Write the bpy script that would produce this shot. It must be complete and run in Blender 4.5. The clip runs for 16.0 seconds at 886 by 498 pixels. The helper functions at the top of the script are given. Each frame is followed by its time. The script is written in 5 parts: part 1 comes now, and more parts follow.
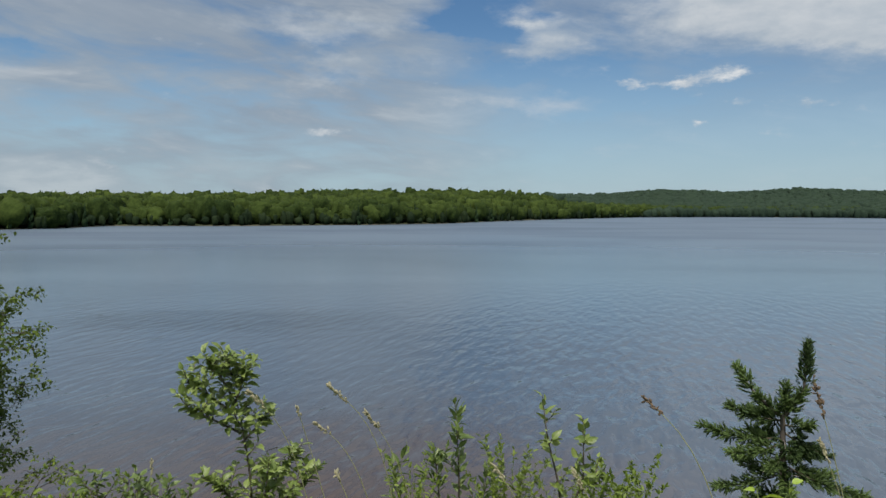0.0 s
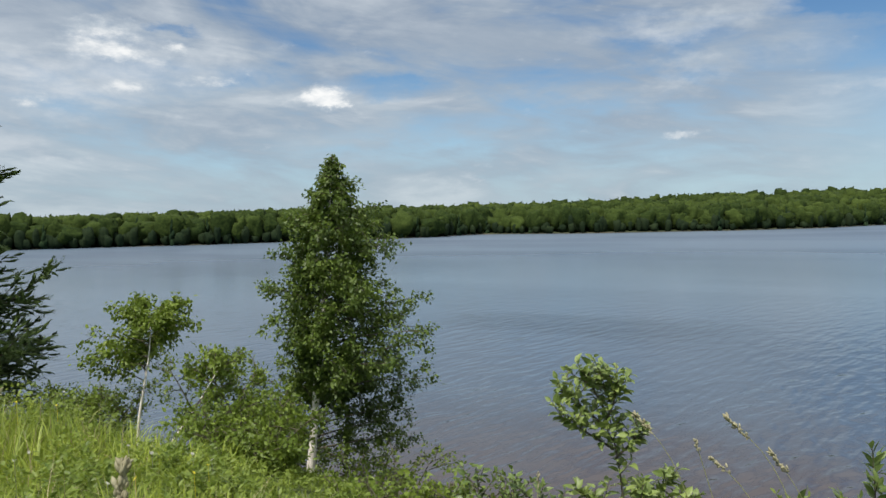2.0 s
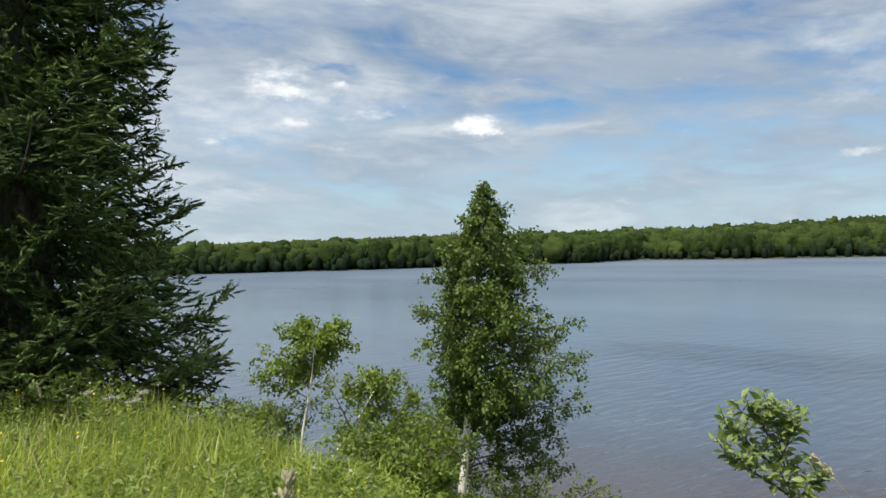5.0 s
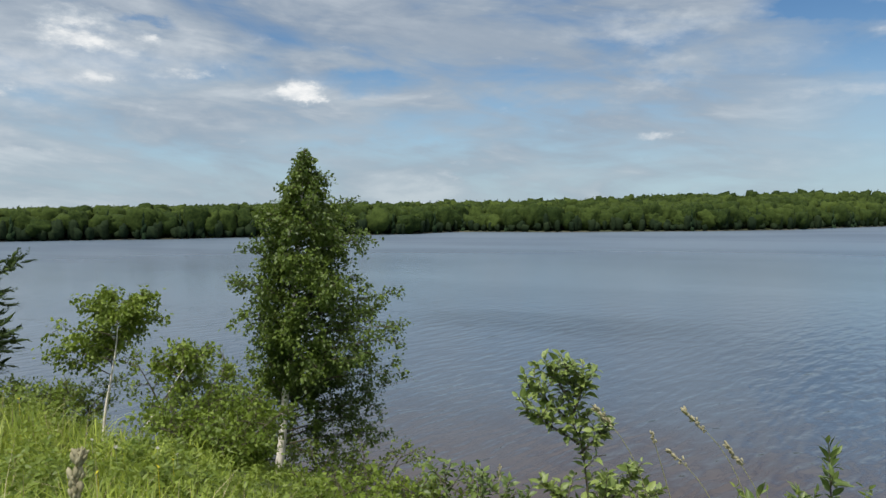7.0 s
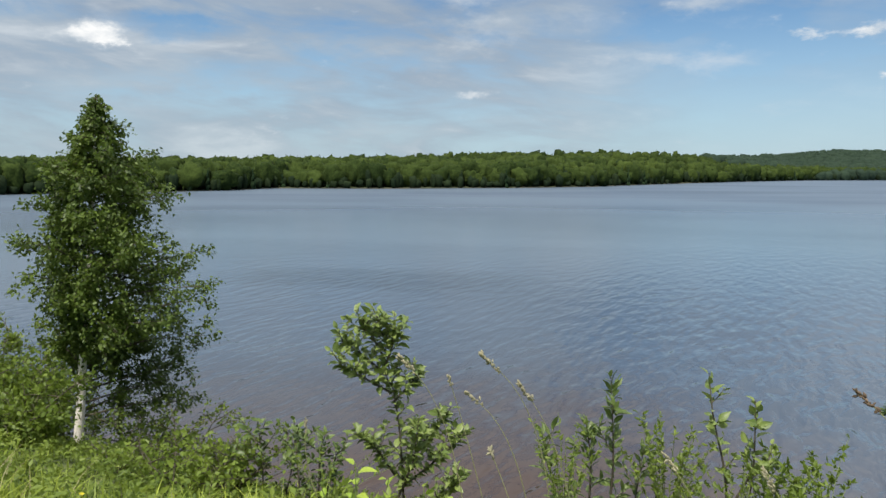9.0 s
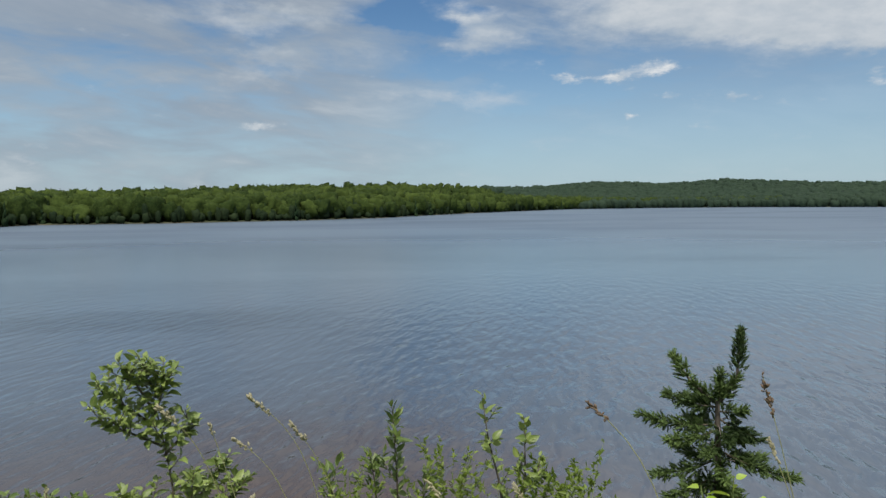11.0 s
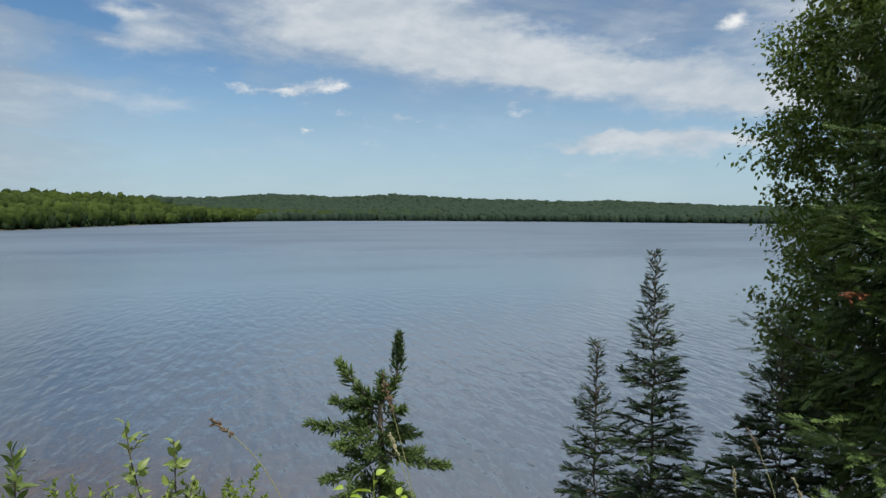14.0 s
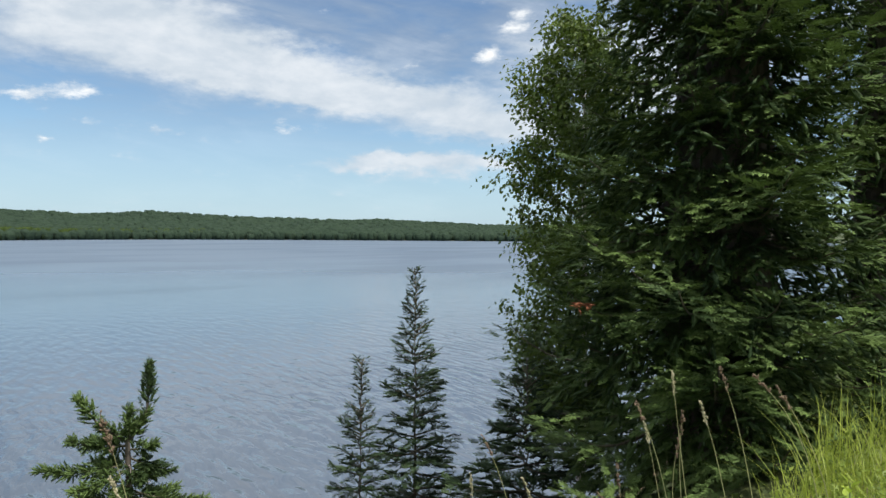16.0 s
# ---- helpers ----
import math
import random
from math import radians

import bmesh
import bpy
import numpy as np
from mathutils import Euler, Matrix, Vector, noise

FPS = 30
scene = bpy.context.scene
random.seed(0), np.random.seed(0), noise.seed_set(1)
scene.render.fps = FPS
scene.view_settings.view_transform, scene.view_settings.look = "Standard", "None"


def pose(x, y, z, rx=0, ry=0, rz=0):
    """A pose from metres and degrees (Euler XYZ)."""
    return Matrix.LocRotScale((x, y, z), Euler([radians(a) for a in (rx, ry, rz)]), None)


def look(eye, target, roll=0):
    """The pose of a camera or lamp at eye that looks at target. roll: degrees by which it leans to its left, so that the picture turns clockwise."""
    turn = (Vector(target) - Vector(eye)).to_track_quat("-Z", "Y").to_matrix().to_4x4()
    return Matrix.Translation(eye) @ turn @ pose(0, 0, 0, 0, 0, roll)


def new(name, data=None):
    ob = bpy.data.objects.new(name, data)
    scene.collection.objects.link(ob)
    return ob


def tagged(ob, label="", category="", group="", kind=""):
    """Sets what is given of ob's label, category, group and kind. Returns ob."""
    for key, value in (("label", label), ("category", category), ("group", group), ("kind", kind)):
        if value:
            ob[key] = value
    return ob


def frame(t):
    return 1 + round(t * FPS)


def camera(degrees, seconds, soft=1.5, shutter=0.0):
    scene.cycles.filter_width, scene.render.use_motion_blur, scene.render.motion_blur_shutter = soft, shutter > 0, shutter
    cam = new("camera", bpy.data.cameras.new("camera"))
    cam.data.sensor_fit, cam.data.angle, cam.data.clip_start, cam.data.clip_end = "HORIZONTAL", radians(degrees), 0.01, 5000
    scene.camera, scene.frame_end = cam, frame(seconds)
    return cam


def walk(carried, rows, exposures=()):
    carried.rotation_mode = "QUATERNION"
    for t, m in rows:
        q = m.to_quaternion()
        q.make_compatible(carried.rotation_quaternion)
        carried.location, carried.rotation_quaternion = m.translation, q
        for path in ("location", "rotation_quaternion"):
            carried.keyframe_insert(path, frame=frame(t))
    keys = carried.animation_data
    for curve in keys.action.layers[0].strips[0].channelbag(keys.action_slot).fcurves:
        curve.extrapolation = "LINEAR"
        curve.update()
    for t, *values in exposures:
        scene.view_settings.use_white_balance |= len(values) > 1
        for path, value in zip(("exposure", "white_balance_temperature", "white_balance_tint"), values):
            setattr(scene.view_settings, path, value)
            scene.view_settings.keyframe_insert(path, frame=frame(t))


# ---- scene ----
# The camera: a slow hand-held pan from the top of a bluff, left and back to the right.
EYE = 1.6
cam = camera(64.0, 16.0)
ROWS = [
    (0.0, -0.010, -0.190, 0.006, 0.00, -3.40, 0.33),
    (0.5, -0.020, -0.170, 0.000, 5.54, -3.32, 0.15),
    (1.0, -0.068, -0.055, -0.006, 12.58, -3.32, -0.12),
    (1.5, -0.141, -0.032, 0.008, 20.37, -3.14, -0.60),
    (2.0, -0.167, -0.046, 0.018, 28.11, -2.66, -1.06),
    (2.5, -0.204, -0.063, 0.013, 35.09, -1.97, -1.86),
    (3.0, -0.206, -0.073, 0.022, 40.56, -1.35, -2.01),
    (3.5, -0.205, -0.076, 0.027, 44.24, -0.79, -2.06),
    (4.0, -0.198, -0.069, 0.025, 44.87, -0.40, -1.93),
    (4.5, -0.187, -0.056, 0.021, 43.26, -0.23, -1.68),
    (5.0, -0.174, -0.044, 0.015, 40.21, -0.33, -1.33),
    (5.5, -0.160, -0.037, 0.011, 36.52, -0.76, -0.94),
    (6.0, -0.147, -0.035, 0.009, 32.78, -1.36, -0.54),
    (6.5, -0.132, -0.039, 0.006, 29.32, -2.05, -0.40),
    (7.0, -0.127, -0.038, 0.005, 26.14, -2.91, -0.30),
    (7.5, -0.127, -0.032, 0.000, 23.03, -4.00, -0.22),
    (8.0, -0.118, -0.030, -0.002, 19.77, -5.18, -0.20),
    (8.5, -0.098, -0.014, -0.009, 16.14, -6.09, -0.12),
    (9.0, -0.063, -0.007, -0.010, 11.86, -6.43, 0.17),
    (9.5, -0.048, -0.004, -0.019, 7.16, -6.11, 0.11),
    (10.0, -0.027, -0.000, -0.020, 2.78, -5.56, -0.02),
    (10.5, 0.000, 0.002, -0.011, -1.15, -4.75, -0.21),
    (11.0, 0.029, 0.002, 0.002, -4.87, -3.89, -0.35),
    (11.5, 0.054, -0.003, 0.011, -8.63, -3.22, -0.33),
    (12.0, 0.069, -0.016, 0.010, -12.71, -2.99, -0.05),
    (12.5, 0.078, -0.033, 0.000, -17.02, -3.05, 0.40),
    (13.0, 0.105, -0.022, 0.004, -21.51, -3.11, 0.15),
    (13.5, 0.140, -0.039, 0.001, -25.90, -3.08, 0.29),
    (14.0, 0.158, -0.056, 0.005, -30.55, -2.87, 0.39),
    (14.5, 0.177, -0.050, 0.009, -35.64, -2.42, 0.71),
    (15.0, 0.201, -0.060, 0.014, -40.77, -1.89, 0.78),
    (15.5, 0.232, -0.090, 0.012, -45.29, -1.44, 0.57),
    (16.0, 0.246, -0.106, 0.012, -48.94, -1.26, 0.43),
]
EXPOSURES = [(0.0, -0.12), (1.0, 0.0), (2.0, 0.16), (3.0, 0.38), (5.5, 0.3), (7.5, 0.06), (9.0, 0.2), (11.0, -0.05), (12.0, -0.18), (13.0, -0.1), (14.5, 0.15), (16.0, 0.38)]
walk(cam, [(t, pose(x, y, EYE + z, 90 + pitch, 0, yaw) @ pose(0, 0, 0, 0, 0, roll)) for t, x, y, z, yaw, pitch, roll in ROWS], EXPOSURES)

# ---- light: high sun behind the camera, blue sky with cloud ----
WATER = -10.4
SUN_EL, SUN_AZ = 62.0, 172.0     # azimuth to the left of the lake's direction (+y)
sun_way = Vector((-math.sin(radians(SUN_AZ)) * math.cos(radians(SUN_EL)), math.cos(radians(SUN_AZ)) * math.cos(radians(SUN_EL)), math.sin(radians(SUN_EL))))
sun = new("sun", bpy.data.lights.new("sun", "SUN"))
sun.data.energy, sun.data.angle, sun.data.color = 4.2, radians(0.6), (1.0, 0.95, 0.86)
sun.matrix_world = look(sun_way * 50, (0, 0, 0))


class Graph:
    """Short hand for a node tree."""

    def __init__(self, tree):
        self.t = tree

    def add(self, kind, values=(), **props):
        n = self.t.nodes.new(kind)
        for k, v in props.items():
            setattr(n, k, v)
        for k, v in dict(values).items():
            if isinstance(v, bpy.types.NodeSocket):
                self.t.links.new(v, n.inputs[k])
            else:
                n.inputs[k].default_value = v
        return n

    def math(self, op, a, b=0.0, c=0.0, clamp=False):
        return self.add("ShaderNodeMath", {0: a, 1: b, 2: c}, operation=op, use_clamp=clamp).outputs[0]

    def vec(self, op, a, b=(0, 0, 0)):
        n = self.add("ShaderNodeVectorMath", {0: a, 1: b}, operation=op)
        return n.outputs["Value"] if op in ("LENGTH", "DOT_PRODUCT") else n.outputs[0]

    def step(self, v, lo, hi, to_lo=0.0, to_hi=1.0):
        return self.add("ShaderNodeMapRange", {0: v, 1: lo, 2: hi, 3: to_lo, 4: to_hi}, interpolation_type="SMOOTHSTEP").outputs[0]

    def noise(self, v, scale, detail=4.0, rough=0.55, warp=0.0):
        return self.add("ShaderNodeTexNoise", {"Vector": v, "Scale": scale, "Detail": detail, "Roughness": rough, "Distortion": warp}).outputs[0]

    def mix(self, f, a, b, blend="MIX"):
        n = self.add("ShaderNodeMix", {0: f}, data_type="RGBA", blend_type=blend)
        for i, v in ((6, a), (7, b)):
            if isinstance(v, bpy.types.NodeSocket):
                self.t.links.new(v, n.inputs[i])
            else:
                n.inputs[i].default_value = (*v, 1.0)[:4]
        return n.outputs[2]

    def join(self, x, y, z=0.0):
        return self.add("ShaderNodeCombineXYZ", {0: x, 1: y, 2: z}).outputs[0]


def make_world():
    world = bpy.data.worlds.new("sky")
    scene.world = world
    world.use_nodes = True
    world.node_tree.nodes.clear()
    g = Graph(world.node_tree)
    sky = g.add("ShaderNodeTexSky", sky_type="NISHITA", sun_disc=False, sun_elevation=radians(SUN_EL), sun_rotation=radians(-SUN_AZ), altitude=200.0, air_density=1.0, dust_density=0.6, ozone_density=1.6)
    way = g.add("ShaderNodeTexCoord").outputs["Generated"]
    x, y, z = g.add("ShaderNodeSeparateXYZ", {0: way}).outputs
    az = g.math("MULTIPLY", g.math("ARCTAN2", g.math("MULTIPLY", x, -1.0), y), 57.29578)
    el = g.math("MULTIPLY", g.math("ARCSINE", z), 57.29578)
    dome = g.join(az, el)
    # billows: two sizes of warp break up every cloud edge
    coarse = g.vec("SUBTRACT", g.add("ShaderNodeTexNoise", {"Vector": g.vec("MULTIPLY", dome, (0.13, 0.30, 0)), "Scale": 1.0, "Detail": 7.0, "Roughness": 0.60}).outputs["Color"], (0.5, 0.5, 0.5))
    small = g.vec("SUBTRACT", g.add("ShaderNodeTexNoise", {"Vector": g.vec("MULTIPLY", dome, (0.75, 1.3, 0)), "Scale": 1.0, "Detail": 6.0, "Roughness": 0.62}).outputs["Color"], (0.5, 0.5, 0.5))
    bent = g.vec("ADD", dome, g.vec("ADD", g.vec("MULTIPLY", coarse, (10.0, 4.2, 0)), g.vec("MULTIPLY", small, (2.2, 1.3, 0))))
    tight = g.vec("ADD", dome, g.vec("ADD", g.vec("MULTIPLY", coarse, (3.4, 1.3, 0)), g.vec("MULTIPLY", small, (2.6, 1.3, 0))))

    def total(rows, where):
        """Soft clouds: bearing, elevation, half-width, half-height, weight."""
        out = None
        for az0, el0, w, h, k in rows:
            d = g.vec("LENGTH", g.vec("MULTIPLY", g.vec("SUBTRACT", where, (az0, el0, 0)), (1 / w, 1 / h, 0)))
            b = g.step(d, 1.75, 0.15, 0.0, k)
            out = b if out is None else g.math("ADD", out, b)
        return out

    streak = g.noise(g.vec("MULTIPLY", dome, (0.055, 0.17, 0)), 1.0, 6.0, 0.55, 0.7)
    fibre = g.noise(g.vec("MULTIPLY", g.add("ShaderNodeVectorRotate", {"Vector": dome, "Angle": radians(-7.0)}, rotation_type="Z_AXIS").outputs[0], (0.10, 0.42, 0)), 1.0, 7.0, 0.58, 0.5)
    fine = g.noise(g.vec("MULTIPLY", dome, (0.34, 0.80, 0)), 1.0, 9.0, 0.62)
    lower = g.noise(g.vec("MULTIPLY", g.vec("ADD", dome, (0.25, 0.55, 0)), (0.34, 0.80, 0)), 1.0, 9.0, 0.62)
    relief = g.step(g.math("SUBTRACT", fine, lower), -0.16, 0.18)
    broad = g.noise(g.vec("MULTIPLY", dome, (0.16, 0.34, 0)), 1.0, 5.0, 0.55, 0.4)
    # a wide grey veil over the left of the lake, clear air low on the right, unseen cloud added overhead
    veil = g.math("MULTIPLY", g.step(az, -13.0, 6.0), g.step(el, 0.5, 9.0, 0.80, 1.0))
    veil = g.math("MAXIMUM", veil, g.step(el, 16.0, 27.0, 0.0, 1.05))
    veil = g.math("MAXIMUM", veil, g.step(el, 5.0, 15.0, 0.12, 0.62))
    thread = g.math("ADD", g.math("MULTIPLY", streak, 0.6), g.math("MULTIPLY", fibre, 0.4))
    veil = g.math("MULTIPLY", veil, g.step(thread, g.step(el, 14.0, 26.0, 0.32, 0.10), 0.55))
    banks = total(BANKS, bent)
    puffs = total(PUFFS, tight)
    holes = total(HOLES, bent)
    puff_cover = g.step(g.math("ADD", puffs, g.math("MULTIPLY", g.math("SUBTRACT", fine, 0.5), 1.5)), 0.16, 0.80)
    bank_cover = g.step(g.math("ADD", banks, g.math("MULTIPLY", g.math("SUBTRACT", g.math("ADD", g.math("MULTIPLY", fine, 0.30), g.math("ADD", g.math("MULTIPLY", fibre, 0.35), g.math("MULTIPLY", broad, 0.35))), 0.5), 1.7)), 0.02, 0.85)
    thin = g.math("SUBTRACT", g.math("MULTIPLY", veil, 0.86), holes, clamp=True)
    under = g.step(g.noise(g.vec("MULTIPLY", dome, (0.055, 0.20, 0)), 1.2, 6.0, 0.56, 0.5), 0.33, 0.70)
    grey = g.mix(under, CLOUD_DARK, CLOUD_MID)
    grey = g.mix(g.math("MULTIPLY", g.step(thread, 0.48, 0.68), 0.85), grey, CLOUD_PALE)
    grey = g.mix(total(SHADES, bent), grey, CLOUD_DARK)
    # unseen sky overhead, made brighter than the rest to lighten lake and trees
    grey = g.mix(g.step(el, 17.0, 32.0, 0.0, 0.85), grey, CLOUD_UNSEEN)
    bank_colour = g.mix(g.math("ADD", g.math("MULTIPLY", relief, 0.20), g.math("ADD", g.math("MULTIPLY", g.step(broad, 0.36, 0.66), 0.45), g.math("MULTIPLY", g.step(banks, 0.3, 1.1), 0.15)), clamp=True), CLOUD_BASE, CLOUD_BANK)
    puff_colour = g.mix(g.math("ADD", g.math("MULTIPLY", relief, 0.45), g.math("MULTIPLY", g.step(puffs, 0.25, 0.8), 0.6), clamp=True), CLOUD_BASE, CLOUD_WHITE)
    blue = g.mix(1.0, sky.outputs[0], SKY_TINT, "MULTIPLY")
    haze = g.mix(g.step(el, 15.0, -1.0, 0.0, 0.71), blue, HAZE)
    colour = g.mix(thin, haze, grey)
    colour = g.mix(g.math("MULTIPLY", bank_cover, 0.93), colour, bank_colour)
    colour = g.mix(puff_cover, colour, puff_colour)
    back = g.add("ShaderNodeBackground", {"Color": colour, "Strength": 0.1})
    out = g.add("ShaderNodeOutputWorld")
    g.t.links.new(back.outputs[0], out.inputs[0])


BANKS = [(-24.5, 14.6, 9.5, 2.5, 1.0), (-35, 12.5, 8, 1.8, 1.0), (-44.5, 10.8, 7.5, 1.35, 1.0), (-53, 8.6, 7, 1.3, 0.9), (-43.5, 5.8, 5, 0.6, 0.75), (-51, 5.1, 5, 0.9, 0.8), (-64, 13, 9, 4, 0.7),
         (-7.8, 13.6, 2.6, 1.5, 0.65), (8.7, 13.9, 6.0, 1.2, 0.5), (-5.2, 8.1, 6.5, 0.7, 0.35), (8, 11.0, 7, 0.9, 0.3), (50, 11.2, 10, 2.3, 0.5), (62, 8, 6, 3, 0.5)]
PUFFS = [(53.4, 13.0, 3.0, 1.3, 0.62), (50.6, 11.8, 2.6, 0.5, 0.40), (48.0, 12.7, 1.0, 0.55, 0.55), (52.1, 9.8, 2.4, 0.5, 0.5), (45.8, 10.5, 2.8, 0.45, 0.5), (57.2, 8.5, 1.6, 0.5, 0.4), (37.2, 9.6, 1.8, 0.9, 0.65), (38.3, 9.0, 2.8, 0.5, 0.4), (57, 4.4, 3.2, 0.45, 0.30), (26.5, 2.9, 2.8, 0.5, 0.32), (9.4, 5.9, 1.8, 0.4, 0.36),
         (-14.9, 9.6, 1.6, 0.42, 0.55), (-18.1, 9.5, 1.6, 0.42, 0.55), (-21.6, 9.9, 1.8, 0.55, 0.6), (-22.6, 8.0, 1.2, 0.40, 0.42), (-27.5, 7.5, 1.9, 0.36, 0.40), (-19.3, 6.5, 0.6, 0.35, 0.5), (-36.4, 8.4, 1.0, 0.6, 0.52), (-45.9, 13.3, 0.9, 0.5, 0.42), (-45.9, 11.5, 1.0, 0.6, 0.5), (-52.4, 14.0, 1.4, 0.75, 0.65), (-54.8, 16.4, 1.1, 0.9, 0.6), (-6.6, 14.3, 1.3, 0.5, 0.35), (-31, 6.9, 2.4, 0.25, 0.25)]
SHADES = [(21, 13.5, 13, 3.0, 0.75), (62, 14.5, 9, 2.0, 0.5)]
HOLES = [(-3.4, 14.6, 4.6, 1.5, 1.0), (-12, 8.6, 5, 1.2, 0.4), (32.8, 10.3, 3.8, 0.8, 0.65), (48.4, 13.7, 1.2, 0.4, 0.6), (-7, 11.0, 7, 1.0, 0.45), (30, 5.6, 9, 0.6, 0.30), (16, 8.6, 6, 0.5, 0.25)]
CLOUD_DARK, CLOUD_MID, CLOUD_PALE, CLOUD_UNSEEN = (2.95, 3.5, 4.2), (4.0, 4.6, 5.15), (6.3, 6.65, 6.9), (10.6, 10.7, 10.9)
CLOUD_BASE, CLOUD_BANK, CLOUD_WHITE = (4.4, 5.1, 5.8), (7.1, 7.35, 7.6), (8.8, 8.85, 8.8)
SKY_TINT, HAZE = (0.57, 0.78, 0.93), (4.6, 6.0, 7.0)
make_world()


# ---- materials ----
def material(name):
    m = bpy.data.materials.new(name)
    m.use_nodes = True
    m.node_tree.nodes.clear()
    return m, Graph(m.node_tree)


def finish(g, shader):
    out = g.add("ShaderNodeOutputMaterial")
    g.t.links.new(shader, out.inputs[0])


def leafy(name, dark, light, rough=0.5, glow=0.35, spec=0.35, big=0.6, single=0.35):
    """Leaves and needles: each one differs a little, whole sprays differ by the tone they were given."""
    m, g = material(name)
    geo = g.add("ShaderNodeNewGeometry")
    tone = g.add("ShaderNodeAttribute", attribute_name="tone").outputs["Fac"]
    wide = g.noise(geo.outputs["Position"], big, 3.0)
    f = g.math("ADD", g.math("MULTIPLY", geo.outputs["Random Per Island"], single), g.math("ADD", g.math("MULTIPLY", tone, 0.85 - single), g.math("MULTIPLY", g.step(wide, 0.3, 0.7), 0.3)), clamp=True)
    col = g.mix(f, dark, light)
    p = g.add("ShaderNodeBsdfPrincipled", {"Base Color": col, "Roughness": rough, "Specular IOR Level": spec})
    tr = g.add("ShaderNodeBsdfTranslucent", {"Color": g.mix(0.5, col, tuple(1.5 * c for c in light))})
    mx = g.add("ShaderNodeMixShader", {0: glow, 1: p.outputs[0], 2: tr.outputs[0]})
    finish(g, mx.outputs[0])
    return m


def canopy(name, dark, light, size):
    """Far foliage: soft lumps broken up by leaf masses; whole trees differ by their tone."""
    m, g = material(name)
    geo = g.add("ShaderNodeNewGeometry")
    pos = geo.outputs["Position"]
    tone = g.add("ShaderNodeAttribute", attribute_name="tone").outputs["Fac"]
    n1, n2 = g.noise(pos, 1 / size, 3.0, 0.65), g.noise(pos, 0.012, 3.0)
    f = g.math("ADD", g.math("MULTIPLY", tone, 0.55), g.math("ADD", g.math("MULTIPLY", g.step(n1, 0.35, 0.68), 0.32), g.math("MULTIPLY", g.step(n2, 0.3, 0.7), 0.2)), clamp=True)
    b = g.add("ShaderNodeBump", {"Strength": 0.7, "Distance": size * 0.6, "Height": n1})
    p = g.add("ShaderNodeBsdfPrincipled", {"Base Color": g.mix(f, dark, light), "Roughness": 0.9, "Specular IOR Level": 0.05, "Normal": b.outputs[0]})
    finish(g, p.outputs[0])
    return m


def leaf_single(name, dark, light, back, rough=0.4, glow=0.3):
    """A broad leaf with a pale midrib and veins; each object a little different."""
    m, g = material(name)
    co = g.add("ShaderNodeTexCoord").outputs["Object"]
    x, y, z = g.add("ShaderNodeSeparateXYZ", {0: co}).outputs
    vein = g.math("ADD", x, g.math("MULTIPLY", g.math("ABSOLUTE", y), -0.8))
    ribs = g.step(g.math("ABSOLUTE", g.math("SUBTRACT", g.math("FRACT", g.math("MULTIPLY", vein, 7.0)), 0.5)), 0.42, 0.5)
    mid = g.step(g.math("ABSOLUTE", y), 0.03, 0.01)
    rnd = g.add("ShaderNodeObjectInfo").outputs["Random"]
    col = g.mix(g.math("ADD", g.math("MULTIPLY", rnd, 0.7), g.math("MULTIPLY", g.noise(co, 6.0), 0.4), clamp=True), dark, light)
    col = g.mix(g.math("MULTIPLY", g.math("MAXIMUM", g.math("MULTIPLY", ribs, 0.5), mid), 0.45), col, back)
    bump = g.add("ShaderNodeBump", {"Strength": 0.25, "Distance": 0.004, "Height": g.math("ADD", ribs, g.noise(co, 20.0))})
    p = g.add("ShaderNodeBsdfPrincipled", {"Base Color": col, "Roughness": rough, "Specular IOR Level": 0.5, "Normal": bump.outputs[0]})
    tr = g.add("ShaderNodeBsdfTranslucent", {"Color": g.mix(0.4, col, light)})
    mx = g.add("ShaderNodeMixShader", {0: glow, 1: p.outputs[0], 2: tr.outputs[0]})
    finish(g, mx.outputs[0])
    return m


def barky(name, dark, light, scale, stretch=(1, 1, 0.25), bump=0.6, rough=0.85):
    m, g = material(name)
    co = g.add("ShaderNodeTexCoord").outputs["Object"]
    n = g.noise(g.vec("MULTIPLY", co, stretch), scale, 6.0, 0.65)
    big = g.noise(co, 2.0, 2.0)
    col = g.mix(g.step(g.math("ADD", n, g.math("MULTIPLY", big, 0.3)), 0.45, 0.85), dark, light)
    b = g.add("ShaderNodeBump", {"Strength": bump, "Distance": 0.02, "Height": n})
    p = g.add("ShaderNodeBsdfPrincipled", {"Base Color": col, "Roughness": rough, "Normal": b.outputs[0]})
    finish(g, p.outputs[0])
    return m


def birch_bark():
    m, g = material("birch_bark")
    co = g.add("ShaderNodeTexCoord").outputs["Object"]
    bands = g.noise(g.vec("MULTIPLY", co, (9, 9, 60)), 1.0, 3.0, 0.6)
    scars = g.noise(g.vec("MULTIPLY", co, (7, 7, 9)), 1.0, 2.0, 0.5, 0.8)
    col = g.mix(g.step(bands, 0.55, 0.72), (0.80, 0.75, 0.68), (0.42, 0.34, 0.28))
    col = g.mix(g.step(scars, 0.62, 0.70), col, (0.05, 0.04, 0.035))
    b = g.add("ShaderNodeBump", {"Strength": 0.3, "Distance": 0.01, "Height": bands})
    p = g.add("ShaderNodeBsdfPrincipled", {"Base Color": col, "Roughness": 0.6, "Normal": b.outputs[0]})
    finish(g, p.outputs[0])
    return m


